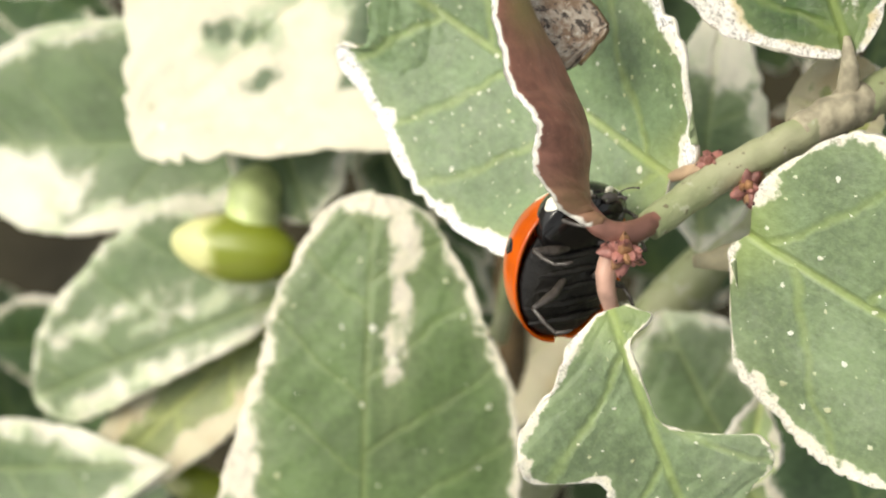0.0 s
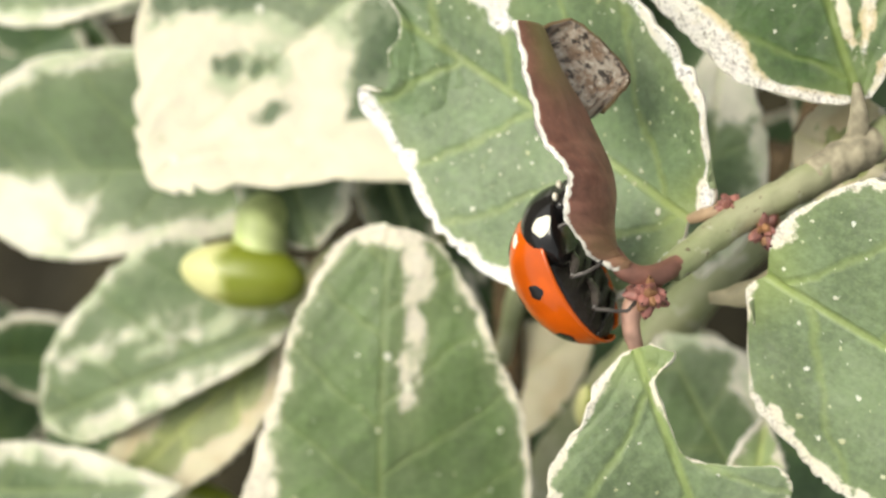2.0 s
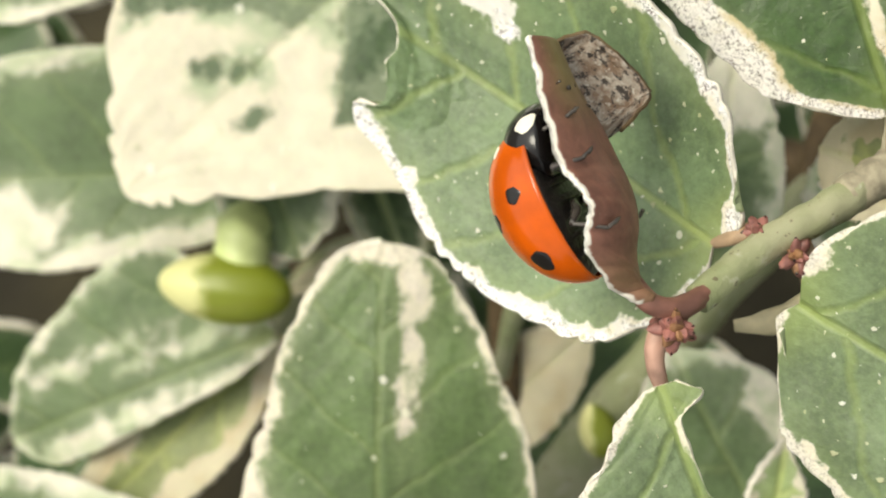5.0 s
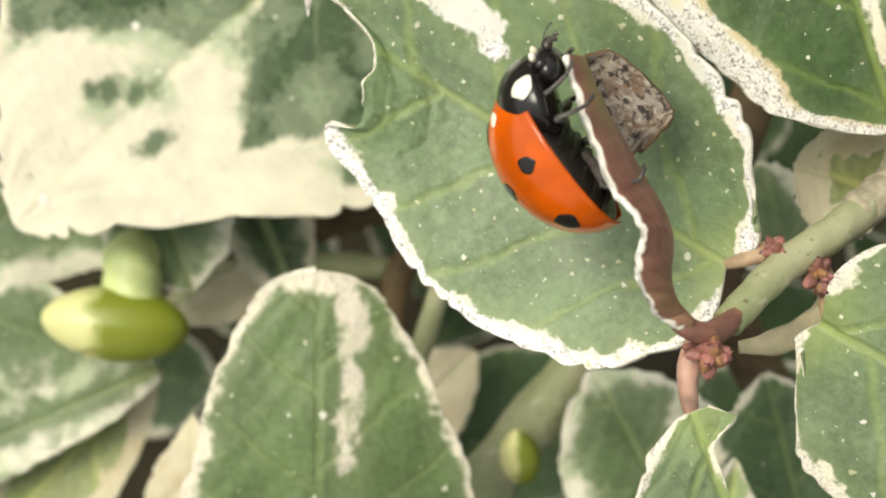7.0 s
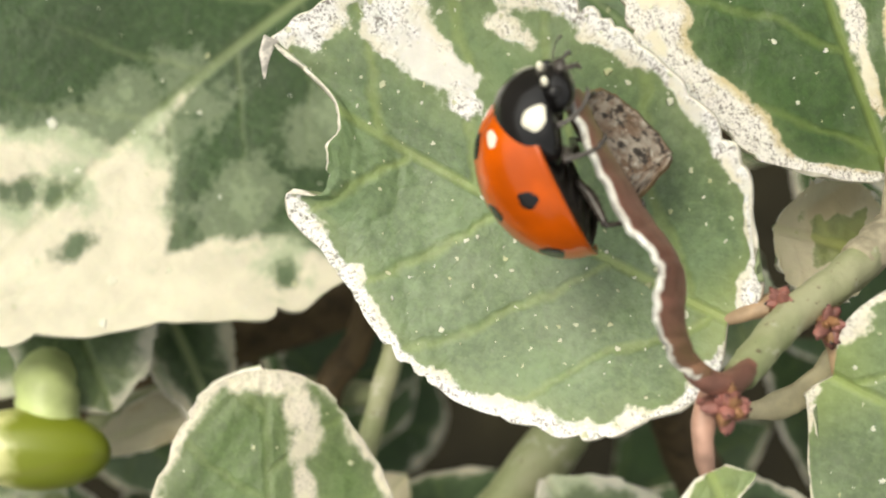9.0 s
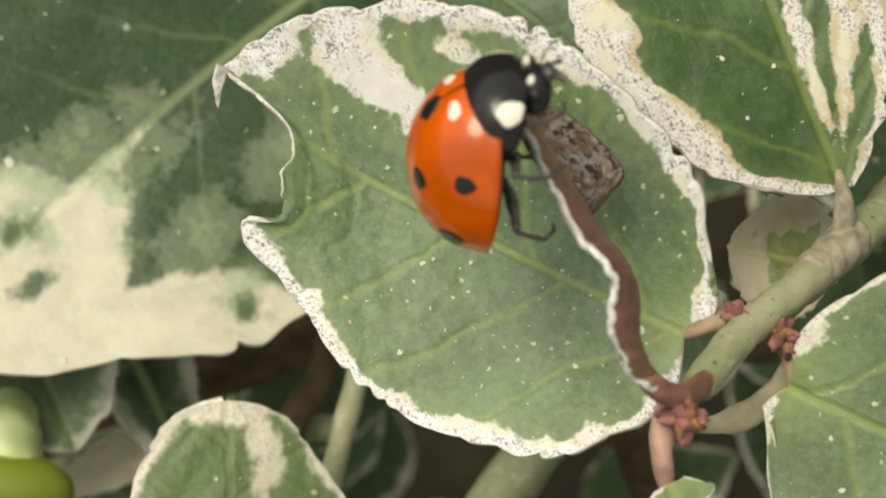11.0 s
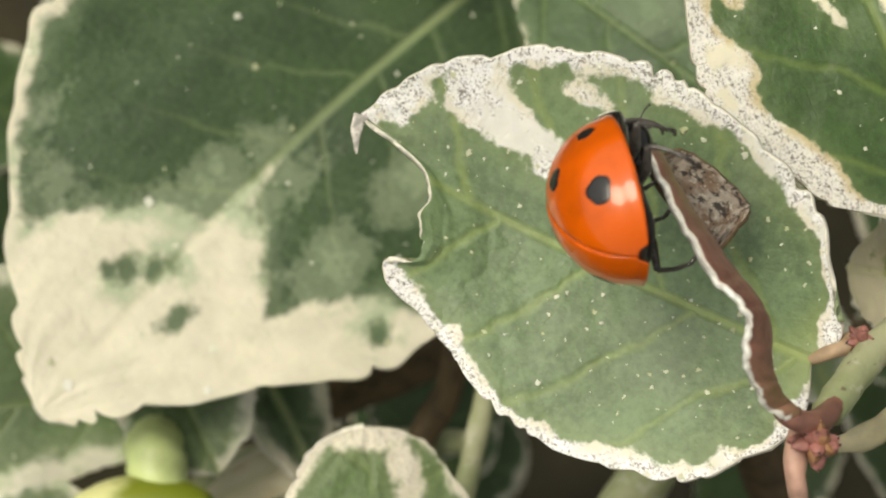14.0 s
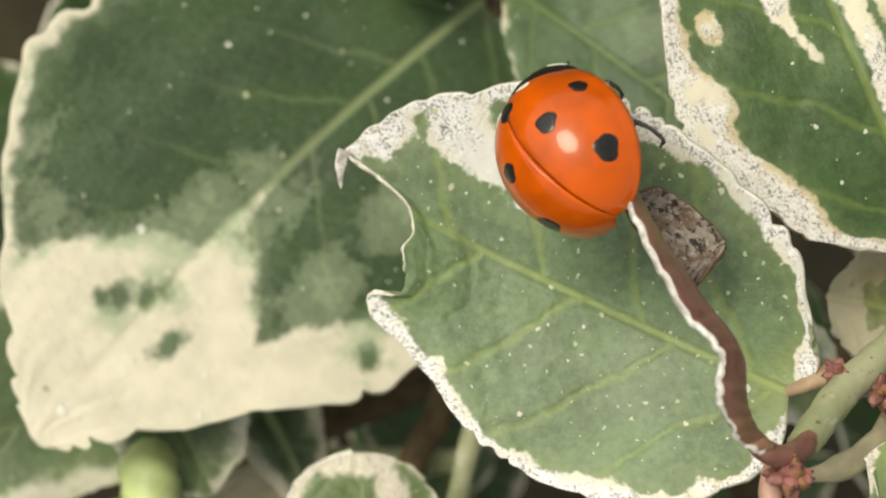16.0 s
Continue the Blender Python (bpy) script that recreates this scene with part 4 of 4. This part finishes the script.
def patch(name, x0, y0, rx, ry, mat, parent, form, lift=0.015, turn=0.0, seed=0, label="", z0=None):
    """A mark lying on a curved body, at a point of its plan."""
    c, (a, b, h), b2 = form
    dx, dy = x0 - c[0], y0 - c[1]
    bb = b if dy > 0 else b2
    z = h * math.sqrt(max(0.03, 1 - (dx / a) ** 2 - (dy / bb) ** 2)) if z0 is None else z0
    mid = V(dx, dy, z)
    nrm = V(dx / a ** 2, dy / bb ** 2, z / h ** 2).normalized()
    e1 = V(1, 0, 0) - nrm * nrm.x
    e1 = e1.normalized() if e1.length > 0.2 else nrm.orthogonal().normalized()
    e2 = nrm.cross(e1)
    verts, faces, sides, rings = [], [], 22, 5
    for r in range(rings + 1):
        for k in range(sides):
            an = 2 * math.pi * k / sides
            e = (1 + 0.08 * math.sin(3 * an + seed) + 0.05 * math.sin(5 * an + 2 * seed)) * (r + 0.001) / rings
            u, v = rx * e * math.cos(an), ry * e * math.sin(an)
            d = mid + e1 * (u * math.cos(turn) - v * math.sin(turn)) + e2 * (u * math.sin(turn) + v * math.cos(turn))
            verts.append(on_form(form, d, lift if r < rings else -0.02) * MM)
    for r in range(rings):
        for k in range(sides):
            a_, b_ = r * sides + k, r * sides + (k + 1) % sides
            faces.append((a_, a_ + sides, b_ + sides, b_))
    return mesh_part(name, verts, faces, [mat], parent, label)


for sx in (1, -1):
    wing = elytron(sx)
    for k, (x, y, r) in enumerate(((1.98, 0.22, 0.33), (1.0, -0.33, 0.39), (1.54, -1.91, 0.48))):
        patch("spot", sx * x, y, r, r * 0.9, SPOT, wing, SHELL_FORM, seed=k + sx, label="black spot", turn=0.4 * sx)
    patch("shoulder_mark", sx * 0.66, 1.62, 0.32, 0.2, IVORY, wing, SHELL_FORM, turn=sx * -0.3, seed=4, label="ivory mark")
    if sx > 0:
        patch("spot", 0.0, 1.2, 0.36, 0.42, SPOT, wing, SHELL_FORM, lift=0.03, seed=2, label="black spot")
pron = blob("pronotum", PRON_FORM[0], PRON_FORM[1], BLACK, bug, "glossy black", n=24, below=0.3)
for sx in (1, -1):
    patch("white_corner", sx * 1.3, 2.2, 0.36, 0.42, IVORY, pron, PRON_FORM, turn=sx * 0.5, seed=3, lift=0.02, label="ivory white", z0=0.3)
head = blob("head", (0, 2.22, -0.36), (0.92, 0.58, 0.5), BLACK, bug, n=16)
for sx in (1, -1):
    blob("eye", (sx * 0.74, 2.5, -0.25), (0.15, 0.2, 0.2), BLACK, head, n=8)
    blob("pale_mark", (sx * 0.42, 2.72, -0.06), (0.15, 0.15, 0.1), IVORY, head, "ivory dot", n=8)
    tube("antenna", [(sx * 0.4, 2.82, -0.42), (sx * 0.65, 3.06, -0.52), (sx * 0.85, 3.18, -0.68), (sx * 0.92, 3.22, -0.78)], [0.03, 0.022, 0.025, 0.05], LEG, head, n=16, sides=8)
    tube("palp", [(sx * 0.2, 2.84, -0.6), (sx * 0.32, 2.96, -0.76), (sx * 0.38, 2.98, -0.9)], [0.05, 0.05, 0.08], LEG, head, n=10, sides=8)
blob("jaw", (0, 2.86, -0.55), (0.3, 0.18, 0.18), LEG, head, n=8)
abdomen = blob("abdomen", (0, -0.75, 0.4), (2.0, 2.2, 0.44), BELLY, bug, "black segmented underside", n=22)
for k in range(5):
    y = 0.1 - 0.56 * k
    w = 1.92 * math.sqrt(max(0.05, 1 - ((y + 0.75) / 2.25) ** 2))
    tube("segment", [(-w, y - 0.1, 0.34), (-w * 0.5, y - 0.02, 0.04), (0, y, -0.05), (w * 0.5, y - 0.02, 0.04), (w, y - 0.1, 0.34)], [0.07, 0.12, 0.14, 0.12, 0.07], BELLY, abdomen, n=24, sides=8, lumps=0.1, seed=k)
thorax = blob("thorax", (0, 1.1, 0.3), (1.2, 1.15, 0.42), BELLY, bug, "black underside", n=16)
THORAX_FORM = ((0, 1.1, 0.3), (1.2, 1.15, 0.42), 1.15)
for sx in (1, -1):
    patch("side_mark", sx * 1.1, 0.8, 0.2, 0.15, IVORY, thorax, THORAX_FORM, seed=1, label="ivory mark", z0=-0.25)

# the fore body bends down ahead of the wing cases
NOD = Matrix.Translation(V(0, 0.7, 1.0) * MM) @ Matrix.Rotation(radians(-15), 4, "X") @ Matrix.Translation(V(0, 0.7, 1.0) * -MM)
for ob in (pron, head):
    ob.matrix_basis = NOD

LEGS = []
for sx in (1, -1):
    for k, (cy, kx, ky, fx, fy) in enumerate(((1.4, 1.2, 1.55, 0.95, 1.6), (0.4, 2.0, 0.55, 1.7, 0.4), (-0.7, 1.95, -1.35, 1.65, -1.9))):
        coxa = V(sx * 0.6, cy, -0.1)
        leg = new("leg")
        leg.parent = bug
        leg.empty_display_size = 0.0005
        rel = lambda x, y, z: (sx * x - coxa.x, y - coxa.y, z - coxa.z)
        tube("femur", [(0, 0, 0), rel(kx * 0.6, (cy + ky) / 2, -0.3), rel(kx, ky, -0.35)], [0.12, 0.17, 0.1], LEG, leg, n=14, sides=10, seed=k)
        tube("tibia", [rel(kx, ky, -0.35), rel((kx + fx) / 2 + 0.06, (ky + fy) / 2, -0.8), rel(fx, fy, -1.2)], [0.075, 0.07, 0.06], LEG, leg, n=14, sides=10, seed=k + 9)
        tube("tarsus", [rel(fx, fy, -1.2), rel(fx - 0.2, fy + 0.1, -1.42), rel(fx - 0.45, fy + 0.15, -1.48)], [0.055, 0.07, 0.035], LEG, leg, n=12, sides=8, lumps=0.2, seed=k + 5)
        LEGS.append((leg, coxa * MM, sx, k))

BUG = [
    (0.0, (6.32, -3.09, 7.62), (0.160, 0.920, 0.361), (-0.763, 0.347, -0.546)),
    (0.5, (5.82, -2.62, 7.67), (-0.146, 0.894, 0.423), (-0.932, 0.020, -0.363)),
    (1.0, (5.94, -2.55, 8.14), (-0.332, 0.788, 0.518), (-0.915, -0.135, -0.381)),
    (1.5, (5.84, -2.2, 8.34), (-0.387, 0.734, 0.558), (-0.921, -0.281, -0.268)),
    (2.0, (5.67, -1.74, 8.77), (-0.439, 0.778, 0.449), (-0.898, -0.381, -0.219)),
    (2.5, (5.71, -1.47, 9.17), (-0.389, 0.854, 0.346), (-0.921, -0.361, -0.144)),
    (3.0, (5.65, -1.04, 9.60), (-0.346, 0.908, 0.236), (-0.937, -0.320, -0.143)),
    (3.5, (5.44, -0.55, 9.96), (-0.360, 0.929, 0.084), (-0.920, -0.338, -0.201)),
    (4.0, (5.28, 0.20, 10.03), (-0.416, 0.909, 0.027), (-0.905, -0.410, -0.112)),
    (6.5, (4.06, 3.04, 10.37), (-0.535, 0.831, 0.155), (-0.840, -0.501, -0.210)),
    (7.0, (3.93, 3.57, 10.28), (-0.592, 0.786, 0.179), (-0.799, -0.545, -0.253)),
    (7.5, (3.95, 3.65, 10.20), (-0.595, 0.759, 0.264), (-0.800, -0.526, -0.288)),
    (8.0, (3.89, 4.01, 10.17), (-0.568, 0.736, 0.370), (-0.822, -0.483, -0.302)),
    (8.5, (3.86, 4.09, 10.15), (-0.531, 0.719, 0.448), (-0.847, -0.434, -0.308)),
    (11.0, (3.17, 4.43, 12.36), (0.040, 0.655, 0.752), (-0.985, 0.090, 0.050)),
    (11.5, (3.31, 4.80, 12.36), (0.130, 0.755, 0.645), (-0.985, 0.120, 0.080)),
    (12.0, (3.12, 4.01, 12.28), (-0.280, 0.908, 0.311), (-0.953, -0.302, 0.022)),
    (12.5, (3.27, 4.11, 12.15), (-0.348, 0.937, -0.017), (-0.921, -0.345, -0.182)),
    (13.0, (3.11, 4.48, 12.02), (-0.300, 0.898, -0.322), (-0.939, -0.337, -0.066)),
    (13.5, (3.20, 4.33, 11.62), (-0.043, 0.730, -0.682), (-0.988, -0.131, -0.077)),
    (14.0, (3.26, 4.67, 11.05), (-0.057, 0.677, -0.734), (-0.997, -0.079, 0.004)),
    (14.5, (2.84, 5.71, 10.40), (-0.115, 0.847, -0.519), (-0.905, 0.125, 0.406)),
    (15.0, (3.42, 6.68, 9.98), (-0.012, 0.939, -0.345), (-0.936, 0.111, 0.335)),
    (15.5, (3.20, 7.08, 9.75), (-0.241, 0.887, -0.394), (-0.866, -0.013, 0.500)),
    (16.0, (2.80, 7.44, 9.60), (-0.398, 0.805, -0.440), (-0.743, -0.002, 0.669)),
]


def bug_pose(p, f, u):
    f = Vector(f).normalized()
    u = Vector(u)
    u = (u - f * u.dot(f)).normalized()
    r = f.cross(u)
    m = Matrix((r, f, u)).transposed().to_4x4()
    m.translation = Vector(p) * MM
    return m


def motions():
    walk(bug, [(t, bug_pose(p, f, u)) for t, p, f, u in BUG])
    for leg, coxa, sx, k in LEGS:
        rows = []
        for i in range(65):
            t = i * 0.25
            ph = 2 * math.pi * t / 1.1 + (math.pi if (k + (sx > 0)) % 2 else 0)
            swing, lift = 13 * math.sin(ph), 9 * max(0.0, math.cos(ph))
            rows.append((t, Matrix.Translation(coxa) @ pose(0, 0, 0, 0, -sx * lift, swing * sx)))
        walk(leg, rows)


motions()
